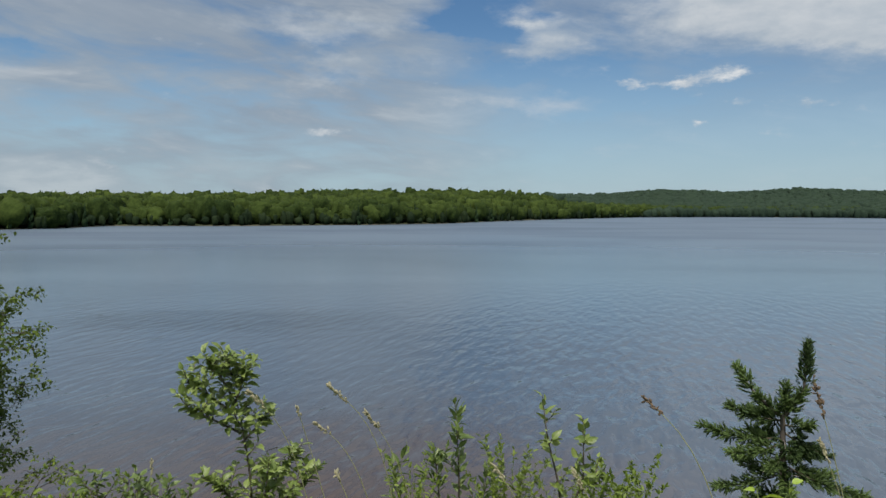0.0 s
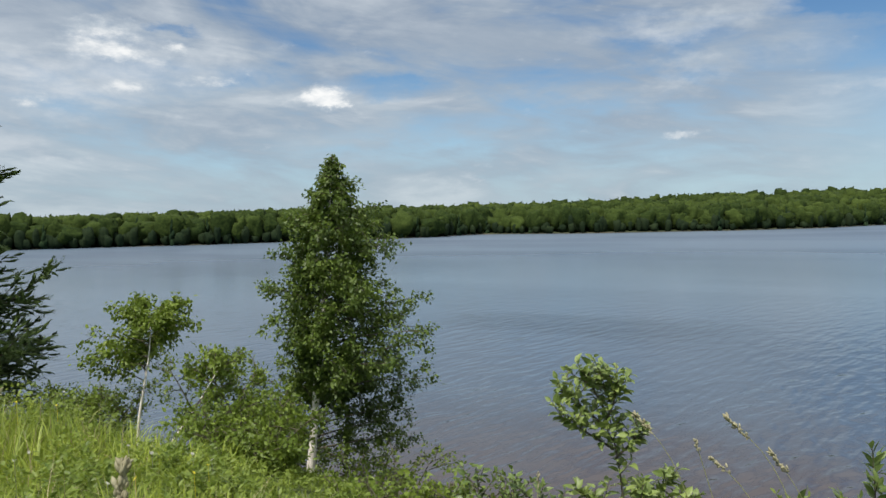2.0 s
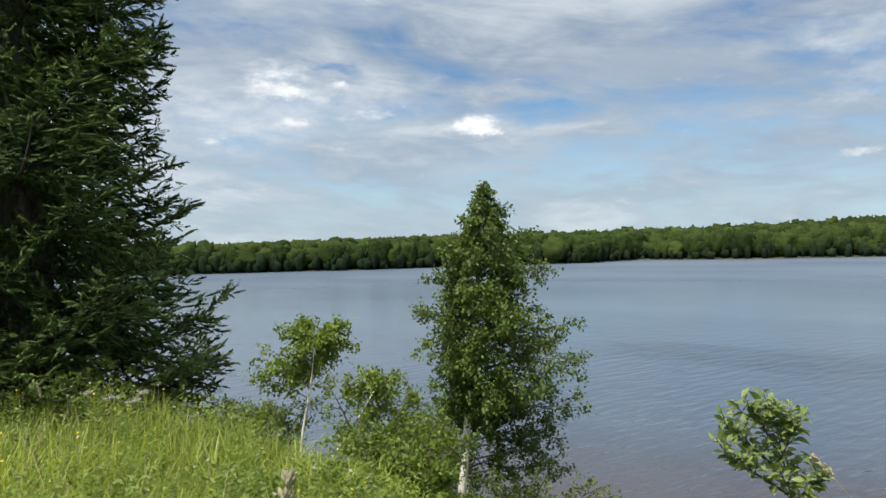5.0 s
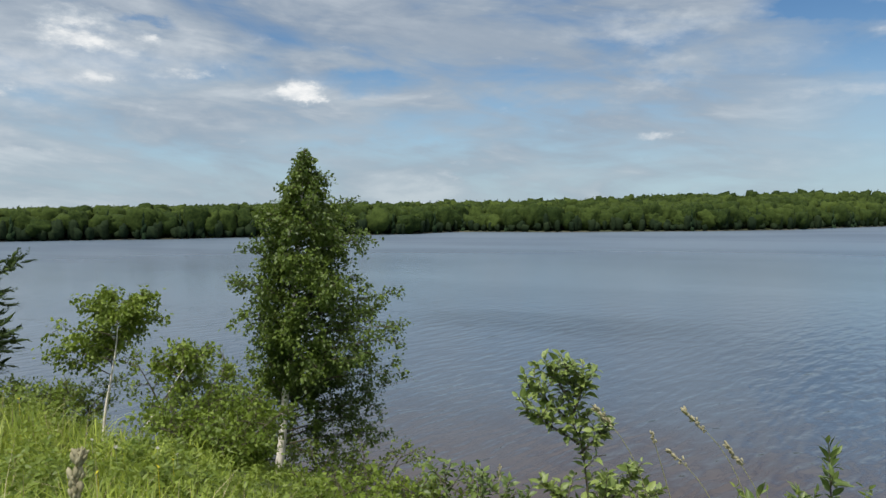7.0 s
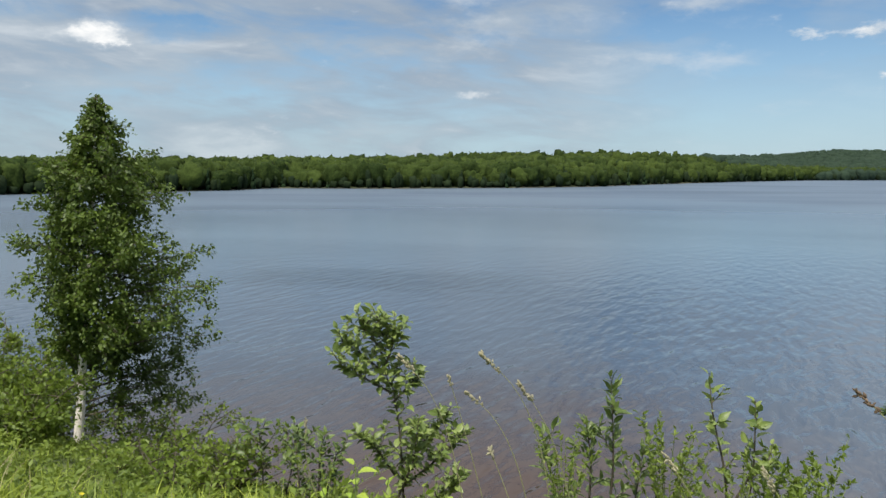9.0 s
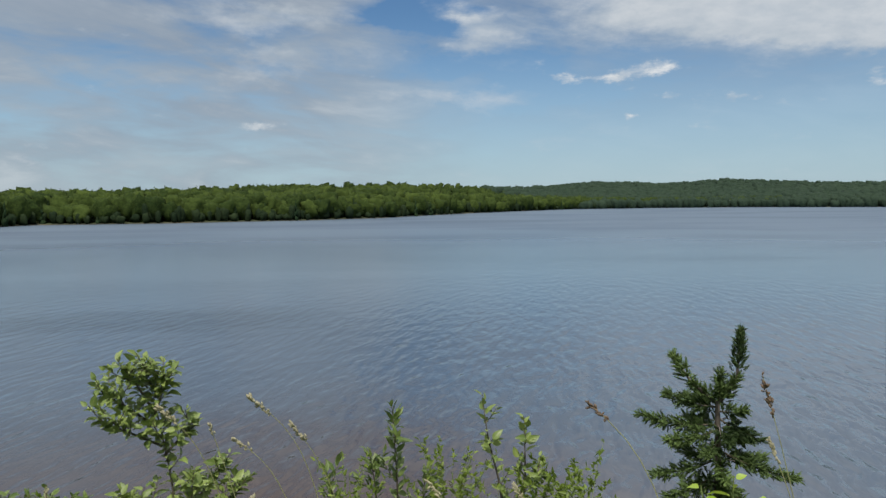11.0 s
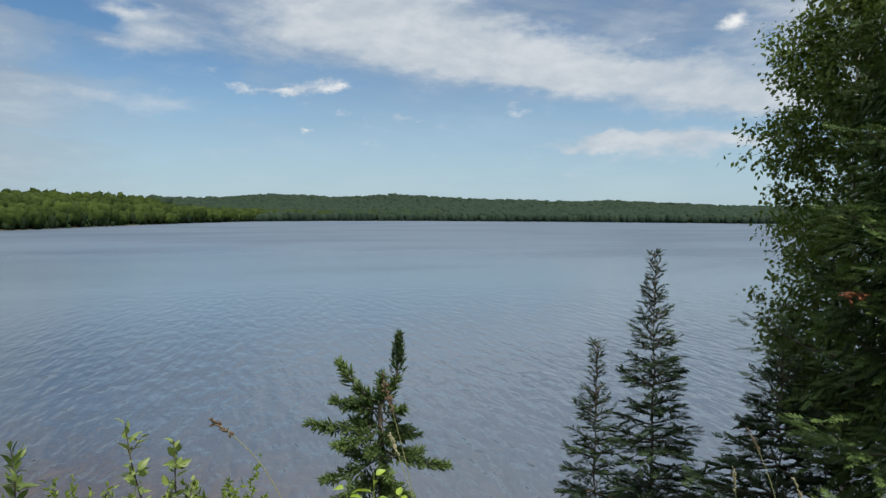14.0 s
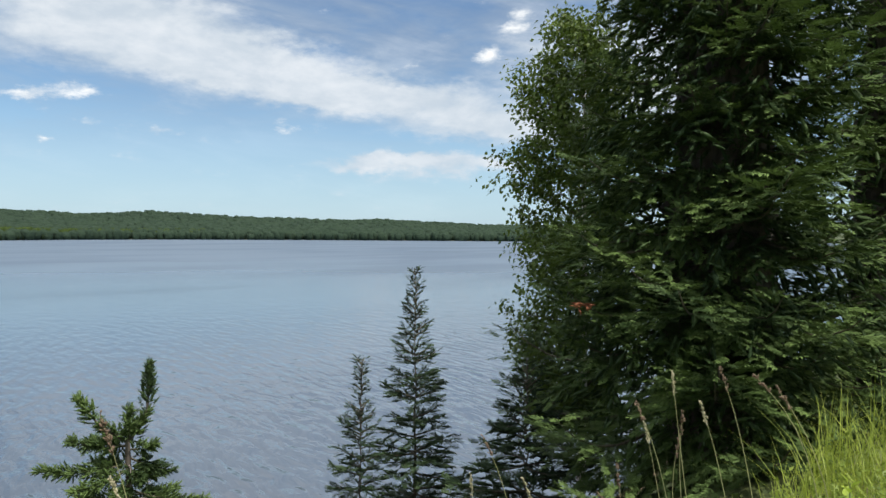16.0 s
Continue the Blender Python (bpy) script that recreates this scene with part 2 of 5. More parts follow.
def water_surface():
    m, g = material("lake_water")
    pos = g.add("ShaderNodeNewGeometry").outputs["Position"]
    flat = g.vec("MULTIPLY", pos, (1, 1, 0))
    dist = g.vec("LENGTH", flat)
    turn = g.add("ShaderNodeVectorRotate", {"Vector": flat, "Angle": radians(WAVE_TURN)}, rotation_type="Z_AXIS").outputs[0]
    loose = g.vec("ADD", turn, g.vec("MULTIPLY", g.add("ShaderNodeTexNoise", {"Vector": flat, "Scale": 0.30, "Detail": 2.0}).outputs["Color"], (1.3, 1.3, 0)))
    swell = g.noise(g.vec("MULTIPLY", loose, (1.35, 0.34, 0)), 0.90, 1.2, 0.45)
    chop = g.noise(g.vec("MULTIPLY", loose, (1.35, 0.45, 0)), 2.2, 1.5, 0.5)
    ripple = g.noise(g.vec("MULTIPLY", flat, (1.0, 0.9, 0)), 6.0, 2.0, 0.5)
    height = g.math("ADD", g.math("MULTIPLY", swell, 0.26), g.math("ADD", g.math("MULTIPLY", chop, 0.045), g.math("MULTIPLY", ripple, 0.007)))
    # gusts: long streaks of rougher and smoother water, and one dark cat's-paw
    gust = g.noise(g.vec("MULTIPLY", flat, (0.0075, 0.020, 0)), 1.0, 4.0, 0.55, 0.5)
    gx, gy, _ = g.add("ShaderNodeSeparateXYZ", {0: g.vec("ADD", flat, g.vec("MULTIPLY", g.vec("SUBTRACT", g.add("ShaderNodeTexNoise", {"Vector": flat, "Scale": 0.05, "Detail": 3.0}).outputs["Color"], (0.5, 0.5, 0.5)), (16, 10, 0)))}).outputs
    paw = g.vec("LENGTH", g.join(g.math("DIVIDE", g.math("SUBTRACT", gx, PAW[0]), PAW[2]), g.math("DIVIDE", g.math("SUBTRACT", gy, PAW[1]), PAW[3])))
    paw = g.step(paw, 1.35, 0.55)
    rough_zone = g.math("ADD", g.math("MULTIPLY", g.step(gust, 0.42, 0.66), 0.6), g.math("MULTIPLY", paw, 0.8), clamp=True)
    reach = g.math("MINIMUM", g.math("MULTIPLY", g.math("POWER", g.math("DIVIDE", dist, 30.0), -1.4), 1.8), 2.2)
    px = g.add("ShaderNodeSeparateXYZ", {0: flat}).outputs[0]
    breeze = g.step(px, -14.0, 16.0, 0.65, 1.30)
    amp = g.math("MULTIPLY", g.math("MULTIPLY", g.step(rough_zone, 0.0, 1.0, 0.72, 1.0), reach), breeze)
    bump = g.add("ShaderNodeBump", {"Strength": 1.0, "Distance": 1.0, "Height": g.math("MULTIPLY", height, amp)})
    # near the bank the red sand of the bed shows through
    shore = g.noise(flat, 0.12, 3.0)
    shallow = g.step(g.math("ADD", g.math("ADD", dist, g.math("MULTIPLY", g.math("MAXIMUM", px, 0.0), 0.8)), g.math("MULTIPLY", shore, 14.0)), 58.0, 29.0)
    # rough water also painted darker, standing for its duller sky reflection
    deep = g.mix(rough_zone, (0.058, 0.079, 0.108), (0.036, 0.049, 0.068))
    # far water painted paler, for the sky it reflects at a low angle
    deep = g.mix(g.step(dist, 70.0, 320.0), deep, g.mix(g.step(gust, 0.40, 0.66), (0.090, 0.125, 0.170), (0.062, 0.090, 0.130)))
    # on the right the bed's grey also holds painted sky reflection
    bed = g.mix(g.step(px, 0.0, 16.0), (0.054, 0.036, 0.029), (0.120, 0.104, 0.106))
    # right-hand water painted lighter, as if it mirrored bright cloud
    sky_sheen = g.math("MULTIPLY", g.math("MULTIPLY", g.step(px, 0.0, 24.0), g.step(dist, 150.0, 40.0)), 0.35)
    deep = g.mix(sky_sheen, deep, (0.118, 0.142, 0.178))
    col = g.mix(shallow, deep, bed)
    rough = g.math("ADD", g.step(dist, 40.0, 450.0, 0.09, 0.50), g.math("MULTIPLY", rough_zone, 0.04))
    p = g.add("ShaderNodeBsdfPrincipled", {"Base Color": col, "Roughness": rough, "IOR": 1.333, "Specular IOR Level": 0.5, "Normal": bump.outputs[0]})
    finish(g, p.outputs[0])
    return m


def soil():
    """The ground sheet: turf on top, red sand on the bluff and the lake's bed, leaf litter under the far woods."""
    m, g = material("ground")
    geo = g.add("ShaderNodeNewGeometry")
    pos = geo.outputs["Position"]
    z = g.add("ShaderNodeSeparateXYZ", {0: pos}).outputs[2]
    n1, n2 = g.noise(pos, 0.9, 5.0), g.noise(pos, 14.0, 5.0, 0.65)
    turf = g.mix(g.step(n2, 0.3, 0.7), (0.045, 0.075, 0.018), (0.13, 0.15, 0.045))
    turf = g.mix(g.step(n1, 0.5, 0.75), turf, (0.16, 0.13, 0.07))
    sand = g.mix(g.step(n2, 0.25, 0.75), (0.20, 0.105, 0.065), (0.30, 0.18, 0.12))
    far = g.step(g.vec("LENGTH", g.vec("MULTIPLY", pos, (1, 1, 0))), 150.0, 250.0)
    col = g.mix(g.step(g.math("ADD", z, g.math("MULTIPLY", n1, 2.0)), -4.5, -7.5), turf, sand)
    col = g.mix(far, col, g.mix(n2, (0.030, 0.045, 0.014), (0.06, 0.075, 0.025)))
    col = g.mix(g.math("MULTIPLY", far, g.step(z, -9.8, -10.2)), col, g.mix(g.step(g.noise(pos, 0.03, 3.0), 0.5, 0.62), (0.035, 0.035, 0.022), (0.085, 0.075, 0.05)))
    b = g.add("ShaderNodeBump", {"Strength": 0.8, "Distance": 0.05, "Height": n2})
    p = g.add("ShaderNodeBsdfPrincipled", {"Base Color": col, "Roughness": 0.95, "Normal": b.outputs[0]})
    finish(g, p.outputs[0])
    return m


WAVE_TURN = 16.0
PAW = (-23, 75, 17, 7.5)
M_WATER, M_SOIL = water_surface(), soil()
M_SPRUCE = leafy("spruce_needles", (0.016, 0.034, 0.013), (0.125, 0.190, 0.054), 0.65, 0.12, 0.2, 0.6, 0.10)
M_SPRUCE_TALL = leafy("tall_spruce_needles", (0.020, 0.040, 0.012), (0.130, 0.190, 0.050), 0.65, 0.14, 0.2, 0.6, 0.10)
M_SPRUCE_BLUE = leafy("young_spruce_needles", (0.010, 0.023, 0.011), (0.050, 0.082, 0.033), 0.65, 0.12, 0.2, 0.6, 0.10)
M_RED = leafy("dead_needles", (0.14, 0.045, 0.025), (0.25, 0.095, 0.045), 0.8, 0.1)
M_BIRCH = leafy("birch_leaves", (0.022, 0.048, 0.009), (0.135, 0.195, 0.030), 0.5, 0.26, 0.3)
M_ALDER = leafy("bush_leaves", (0.040, 0.080, 0.011), (0.200, 0.270, 0.038), 0.5, 0.36, 0.35)
M_GRASS = leafy("grass_blades", (0.060, 0.115, 0.015), (0.42, 0.49, 0.075), 0.5, 0.35, 0.4, 0.9)
M_FORB = leafy("weed_leaves", (0.042, 0.090, 0.014), (0.230, 0.295, 0.046), 0.5, 0.38, 0.4, 1.2)
M_DRY = leafy("dry_stalks", (0.25, 0.20, 0.11), (0.48, 0.42, 0.26), 0.8, 0.2)
M_STALK = leafy("green_stalks", (0.16, 0.17, 0.07), (0.34, 0.34, 0.17), 0.8, 0.2)
M_SEED = leafy("seed_heads", (0.22, 0.20, 0.12), (0.45, 0.42, 0.28), 0.8, 0.25)
M_FLORET = leafy("pale_florets", (0.24, 0.24, 0.20), (0.46, 0.46, 0.40), 0.8, 0.3)
M_BUTTERCUP = leafy("buttercup_petals", (0.55, 0.45, 0.03), (0.75, 0.65, 0.05), 0.5, 0.3)
M_SEED_BROWN = leafy("brown_seed_heads", (0.075, 0.050, 0.034), (0.19, 0.135, 0.09), 0.8, 0.15)
M_FOREST = canopy("far_leaves", (0.008, 0.018, 0.006), (0.062, 0.088, 0.020), 1.3)
# far leaves with the blue of air haze put into their colour
M_FOREST_HAZY = canopy("far_hazy_leaves", (0.020, 0.034, 0.025), (0.038, 0.060, 0.036), 3.5)
# dark cedar green, with shade below the tall crowns mixed in
M_FOREST_SHADE = canopy("far_shaded_cedar_leaves", (0.007, 0.015, 0.008), (0.030, 0.044, 0.019), 1.2)
M_FOREST_DARK = canopy("far_needles", (0.008, 0.018, 0.009), (0.032, 0.055, 0.024), 0.9)
M_POPLAR = leaf_single("poplar_leaf", (0.060, 0.112, 0.020), (0.27, 0.345, 0.088), (0.38, 0.43, 0.20))
M_SPROUT = leaf_single("sprout_leaf", (0.040, 0.085, 0.018), (0.16, 0.23, 0.055), (0.30, 0.30, 0.12))
M_YELLOW = leaf_single("bright_leaf", (0.20, 0.33, 0.03), (0.38, 0.48, 0.06), (0.45, 0.52, 0.16))
M_BIRCH_BARK = birch_bark()
M_BARK = barky("spruce_bark", (0.035, 0.028, 0.022), (0.13, 0.11, 0.09), 9.0)
M_TWIG = barky("twig_bark", (0.035, 0.030, 0.018), (0.11, 0.095, 0.060), 30.0)
M_DEADTWIG = barky("dead_twig", (0.20, 0.17, 0.15), (0.40, 0.36, 0.33), 30.0)
M_GREENSTEM = barky("green_stem", (0.09, 0.13, 0.03), (0.20, 0.25, 0.08), 30.0, rough=0.6)


# ---- shaping helpers ----
def mesh_of(name, verts, faces, mat, tone=None, smooth=False):
    """One mesh from arrays; faces is a list of arrays of equal-sided polygons."""
    me = bpy.data.meshes.new(name)
    verts = np.asarray(verts, np.float32)
    faces = [np.asarray(f, np.int32) for f in (faces if isinstance(faces, list) else [faces]) if len(f)]
    me.vertices.add(len(verts))
    me.vertices.foreach_set("co", verts.ravel())
    loops = np.concatenate([f.ravel() for f in faces])
    sides = np.concatenate([np.full(len(f), f.shape[1], np.int32) for f in faces])
    me.loops.add(len(loops))
    me.loops.foreach_set("vertex_index", loops)
    me.polygons.add(len(sides))
    me.polygons.foreach_set("loop_start", np.r_[0, np.cumsum(sides)[:-1]].astype(np.int32))
    me.polygons.foreach_set("loop_total", sides)
    if smooth:
        me.polygons.foreach_set("use_smooth", np.ones(len(sides), bool))
    if tone is not None:
        me.attributes.new("tone", "FLOAT", "POINT").data.foreach_set("value", np.asarray(tone, np.float32))
    me.materials.append(mat)
    me.update(calc_edges=True)
    me.validate()
    return me


def part(name, data, parent, label="", at=None):
    ob = new(name, data)
    ob.parent = parent
    if at is not None:
        ob.matrix_basis = at
    return tagged(ob, label)


def unit(v):
    v = np.asarray(v, float)
    return v / np.maximum(np.linalg.norm(v, axis=-1, keepdims=True), 1e-9)


def frames_of(way, up):
    """Turns whose x runs along way and whose z leans to up."""
    x = unit(way)
    y = unit(np.cross(up, x))
    return np.stack([x, y, np.cross(x, y)], -1)


def scatter(proto, faces, turns, places, sizes, tones):
    """Many copies of a small form in one pair of arrays."""
    v = np.einsum("nij,vj->nvi", turns, proto) * np.asarray(sizes).reshape(len(places), 1, -1) + places[:, None]
    f = np.asarray(faces)[None] + (np.arange(len(places)) * len(proto))[:, None, None]
    return v.reshape(-1, 3), f.reshape(-1, f.shape[-1]), np.repeat(tones, len(proto))


class Pile:
    """Collects vertices and faces of one mesh."""

    def __init__(self):
        self.v, self.f, self.t, self.n = [], {}, [], 0

    def put(self, v, f, t=0.5):
        v, f = np.asarray(v, float), np.asarray(f)
        self.v.append(v)
        self.f.setdefault(f.shape[1], []).append(f + self.n)
        self.t.append(np.broadcast_to(t, (len(v),)))
        self.n += len(v)

    def mesh(self, name, mat, smooth=False):
        return mesh_of(name, np.concatenate(self.v), [np.concatenate(f) for f in self.f.values()], mat, np.concatenate(self.t), smooth)


def tube(points, radii, sides=5):
    """A tapering round stem along points."""
    p = np.asarray(points, float)
    way = unit(np.gradient(p, axis=0))
    a = unit(np.cross(way, (0.31, 0.17, 0.93) if abs(way[0][2]) < 0.9 else (0.9, 0.3, 0.1)))
    b = np.cross(way, a)
    ang = np.arange(sides) * 2 * np.pi / sides
    ring = p[:, None] + np.asarray(radii).reshape(-1, 1, 1) * (np.cos(ang)[None, :, None] * a[:, None] + np.sin(ang)[None, :, None] * b[:, None])
    n = len(p)
    i, j = np.meshgrid(np.arange(n - 1), np.arange(sides), indexing="ij")
    k = (j + 1) % sides
    f = np.stack([i * sides + j, i * sides + k, (i + 1) * sides + k, (i + 1) * sides + j], -1).reshape(-1, 4)
    return ring.reshape(-1, 3), f


def spot(az, d):
    """A place on the plan, az degrees to the left of +y and d metres off."""
    return -math.sin(radians(az)) * d, math.cos(radians(az)) * d


# ---- the ground: plateau, bluff, lake bed and the far shore, one sheet ----
CREST_X, CREST_Y = (-60, -25, -9.8, -6.8, -4.4, -3.1, -1.1, 0.0, 2.1, 3.7, 5.3, 9.4, 25, 60), (9, 5.5, 3.4, 3.9, 3.6, 3.0, 2.8, 2.4, 1.6, 1.05, 0.9, 1.0, 2.5, 5)
SHORE_AZ = (-180, -110, -90, -66, -53, -41, -28, -22, -15, -11.5, -5.3, 0, 6, 17, 25, 29, 36, 47, 59, 75, 95, 120, 180)
SHORE_D = (1700, 1700, 1500, 1180, 1130, 1130, 1120, 1060, 930, 800, 620, 505, 458, 430, 445, 400, 380, 362, 375, 400, 700, 1500, 1700)
RIDGE_AZ = (-90, -66, -53, -48.5, -44, -41, -38.5, -33, -29.5, -26.5, -22.3, -20.3, -17, -13.2, -10, -6, 0, 6, 20, 31, 47, 60, 75, 90)
RIDGE_EL = (0.75, 0.75, 0.78, 0.98, 1.18, 1.08, 1.18, 1.27, 1.48, 1.60, 1.32, 1.42, 1.52, 1.22, 1.18, 1.46, 1.66, 1.54, 1.22, 1.04, 0.83, 0.46, 0.5, 0.7)
TREE = 15.5


def crest(x):
    return np.interp(x, CREST_X, CREST_Y)


def near_ground(x, y):
    """The bank that the camera stands on."""
    x, y = np.asarray(x, float), np.asarray(y, float)
    top = -0.058 * np.sqrt(x * x + 1.0) + 0.058 - 0.03 * np.clip(y, -20, 10)
    top = np.maximum(top, -1.6)
    s = np.maximum(y - crest(x), 0.0)
    fall = 0.35 * np.minimum(s, 2.0) + 0.80 * np.maximum(s - 2.0, 0.0)
    bumps = 0.05 * np.sin(x * 1.7 + 0.6 * y) + 0.04 * np.sin(y * 2.3 - 0.9 * x)
    return np.maximum(top - fall + bumps, WATER - 3.0)


def far_ground(az, d):
    """Height of the land behind the lake; az in degrees."""
    shore = np.interp(az, SHORE_AZ, SHORE_D)
    near = np.interp(az, (-16, -8), (0.0, 1.0))
    ridge_d = (shore + 190) * near + (1 - near) * np.maximum(shore + 700, 1900.0)
    ridge_z = EYE + ridge_d * np.tan(np.radians(np.interp(az, RIDGE_AZ, RIDGE_EL))) - TREE
    u = np.clip((d - shore - 6) / (ridge_d - shore), 0, 1.0)
    beyond = np.clip((d - ridge_d) / 600, 0, 1)
    bank = WATER + 0.7 * np.clip((d - shore) / 8, -4, 1)
    return bank + (ridge_z - WATER - 0.7) * u ** (1.0 + 0.7 * (1 - near)) * (1 - 0.5 * beyond)


def ground_height(x, y):
    x, y = np.asarray(x, float), np.asarray(y, float)
    d, az = np.hypot(x, y), np.degrees(np.arctan2(-x, y))
    land = far_ground(az, d)
    return np.where(d < 150, np.maximum(near_ground(x, y), WATER - 3.0), np.maximum(land, WATER - 3.0))


def make_ground():
    rings = np.r_[0.4 * 1.09 ** np.arange(0, 70), np.arange(180, 1300, 30.0), np.arange(1300, 2600, 65.0), 2800, 3300, 4200, 6000]
    az = np.radians(np.arange(0, 360, 1.25))
    r, a = np.meshgrid(rings, az, indexing="ij")
    x, y = -np.sin(a) * r, np.cos(a) * r
    v = np.stack([x, y, ground_height(x, y)], -1).reshape(-1, 3)
    n = len(az)
    i, j = np.meshgrid(np.arange(len(rings) - 1), np.arange(n), indexing="ij")
    k = (j + 1) % n
    f = np.stack([i * n + j, i * n + k, (i + 1) * n + k, (i + 1) * n + j], -1).reshape(-1, 4)
    v = np.concatenate([v, [(0, 0, float(ground_height(0.0, 0.0)))]])
    cap = np.stack([np.full(n, len(v) - 1), (np.arange(n) + 1) % n, np.arange(n)], -1)
    ob = new("ground", mesh_of("ground", v, [f, cap], M_SOIL, smooth=True))
    tagged(ob, "grassy bluff top falling to a red sandy lake bed and low wooded hills", "ground", kind="structure")


def make_water():
    rings = np.array([8.0, 40.0, 2000.0])
    az = np.radians(np.arange(-120, 121, 3.0))
    r, a = np.meshgrid(rings, az, indexing="ij")
    v = np.stack([-np.sin(a) * r, np.cos(a) * r, np.full_like(r, WATER)], -1).reshape(-1, 3)
    n = len(az)
    i, j = np.meshgrid(np.arange(len(rings) - 1), np.arange(n - 1), indexing="ij")
    f = np.stack([i * n + j, (i + 1) * n + j, (i + 1) * n + j + 1, i * n + j + 1], -1).reshape(-1, 4)
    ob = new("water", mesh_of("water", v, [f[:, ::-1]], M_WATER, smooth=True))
    tagged(ob, "wind-rippled blue-grey lake, reddish brown in the shallows", "lake", kind="structure")


make_ground()
make_water()


# ---- the far woods ----
def ball():
    """A twenty-sided ball."""
    g = (1 + 5**0.5) / 2
    v = np.array([(-1, g, 0), (1, g, 0), (-1, -g, 0), (1, -g, 0), (0, -1, g), (0, 1, g), (0, -1, -g), (0, 1, -g), (g, 0, -1), (g, 0, 1), (-g, 0, -1), (-g, 0, 1)])
    f = [(0, 11, 5), (0, 5, 1), (0, 1, 7), (0, 7, 10), (0, 10, 11), (1, 5, 9), (5, 11, 4), (11, 10, 2), (10, 7, 6), (7, 1, 8), (3, 9, 4), (3, 4, 2), (3, 2, 6), (3, 6, 8), (3, 8, 9), (4, 9, 5), (2, 4, 11), (6, 2, 10), (8, 6, 7), (9, 8, 1)]
    return unit(v), np.array(f)


def crown_proto(lumps, seed, tall=1.0, pointed=False, tufts=0, lump=(0.17, 0.30)):
    """A far tree's crown, about 1 m wide: uneven lumps of foliage, with loose tufts round the outline."""
    r = np.random.default_rng(seed)
    bv, bf = ball()
    v, f, n = [], [], 0
    for i in range(lumps):
        h = (i + 0.5) / lumps
        if pointed:
            rad, a = 0.36 * (1 - h) + 0.03, 2.4 * i
            c, size = np.array([math.cos(a) * rad * 0.5, math.sin(a) * rad * 0.5, h * tall]), np.array([rad * 0.75, rad * 0.75, tall / lumps * 1.6])
        else:
            a = 2.4 * i + r.uniform(-0.5, 0.5)
            rad = 0.34 * math.sqrt(max(1 - (h * 1.45 - 0.5) ** 2, 0.02))
            c, size = np.array([math.cos(a) * rad, math.sin(a) * rad, tall * (0.10 + 0.76 * h)]), r.uniform(*lump) * np.array([1, 1, 0.85])
        v.append(c + bv * size * r.uniform(0.72, 1.28, (12, 1)))
        f.append(bf + n)
        n += 12
        w = unit(r.normal(size=(tufts, 3)) + (0, 0, 0.5))
        for q in w:
            p = c + q * size * 0.98
            v.append(p + r.normal(size=(3, 3)) * size * 0.30)
            f.append([(n, n + 1, n + 2)])
            n += 3
    return np.concatenate(v), np.concatenate(f)


def finer(v, f):
    """Splits every triangle of a round ball in four."""
    mid, out, v = {}, [], list(v)

    def half(a, b):
        key = (min(a, b), max(a, b))
        if key not in mid:
            mid[key] = len(v)
            v.append(unit(v[a] + v[b]))
        return mid[key]

    for a, b, c in f:
        x, y, z = half(a, b), half(b, c), half(c, a)
        out += [(a, x, z), (b, y, x), (c, z, y), (x, y, z)]
    return np.array(v), np.array(out)


MID_BALL = finer(*ball())
FINE_BALL = finer(*MID_BALL)


def dome_proto(seed, tall=1.4, bulges=26, swell=0.30, tufts=26, foot=0.55, whole=True, form=FINE_BALL):
    """A far broad-leaved crown, about 1 m wide: one mass with many bulges and hollows, and loose sprays on its outline."""
    r = np.random.default_rng(seed)
    v, f = form
    way = unit(r.normal(size=(bulges, 3)) + (0, 0, 0.3))
    dot = np.clip(v @ way.T, -1, 1)
    reach = 0.66 + swell * np.max(np.exp(18 * (dot - 1)) * r.uniform(0.5, 1.0, bulges), axis=1) + 0.075 * r.normal(size=len(v))
    # a broad flat-topped round form
    p = np.sign(v) * np.abs(v) ** 0.75
    p = p / np.maximum(np.max(np.abs(p), axis=1, keepdims=True), 1e-6) ** 0.25 * reach[:, None] * 0.5
    p[:, :2] *= np.interp(p[:, 2], (-0.5, -0.1, 0.5), (foot, 1.0, 0.92))[:, None]
    p[:, 2] = (p[:, 2] + 0.40) * tall / 0.9
    if not whole:
        keep = np.all(p[f][:, :, 2] > 0.30 * tall, axis=1)
        f = f[keep]
    q = p[r.choice(np.unique(f), tufts)]
    s = q[:, None] + r.normal(size=(tufts, 3, 3)) * 0.035 * (1, 1, tall)
    n = len(p)
    return np.concatenate([p, s.reshape(-1, 3)]), np.concatenate([f, n + np.arange(3 * tufts).reshape(-1, 3)])


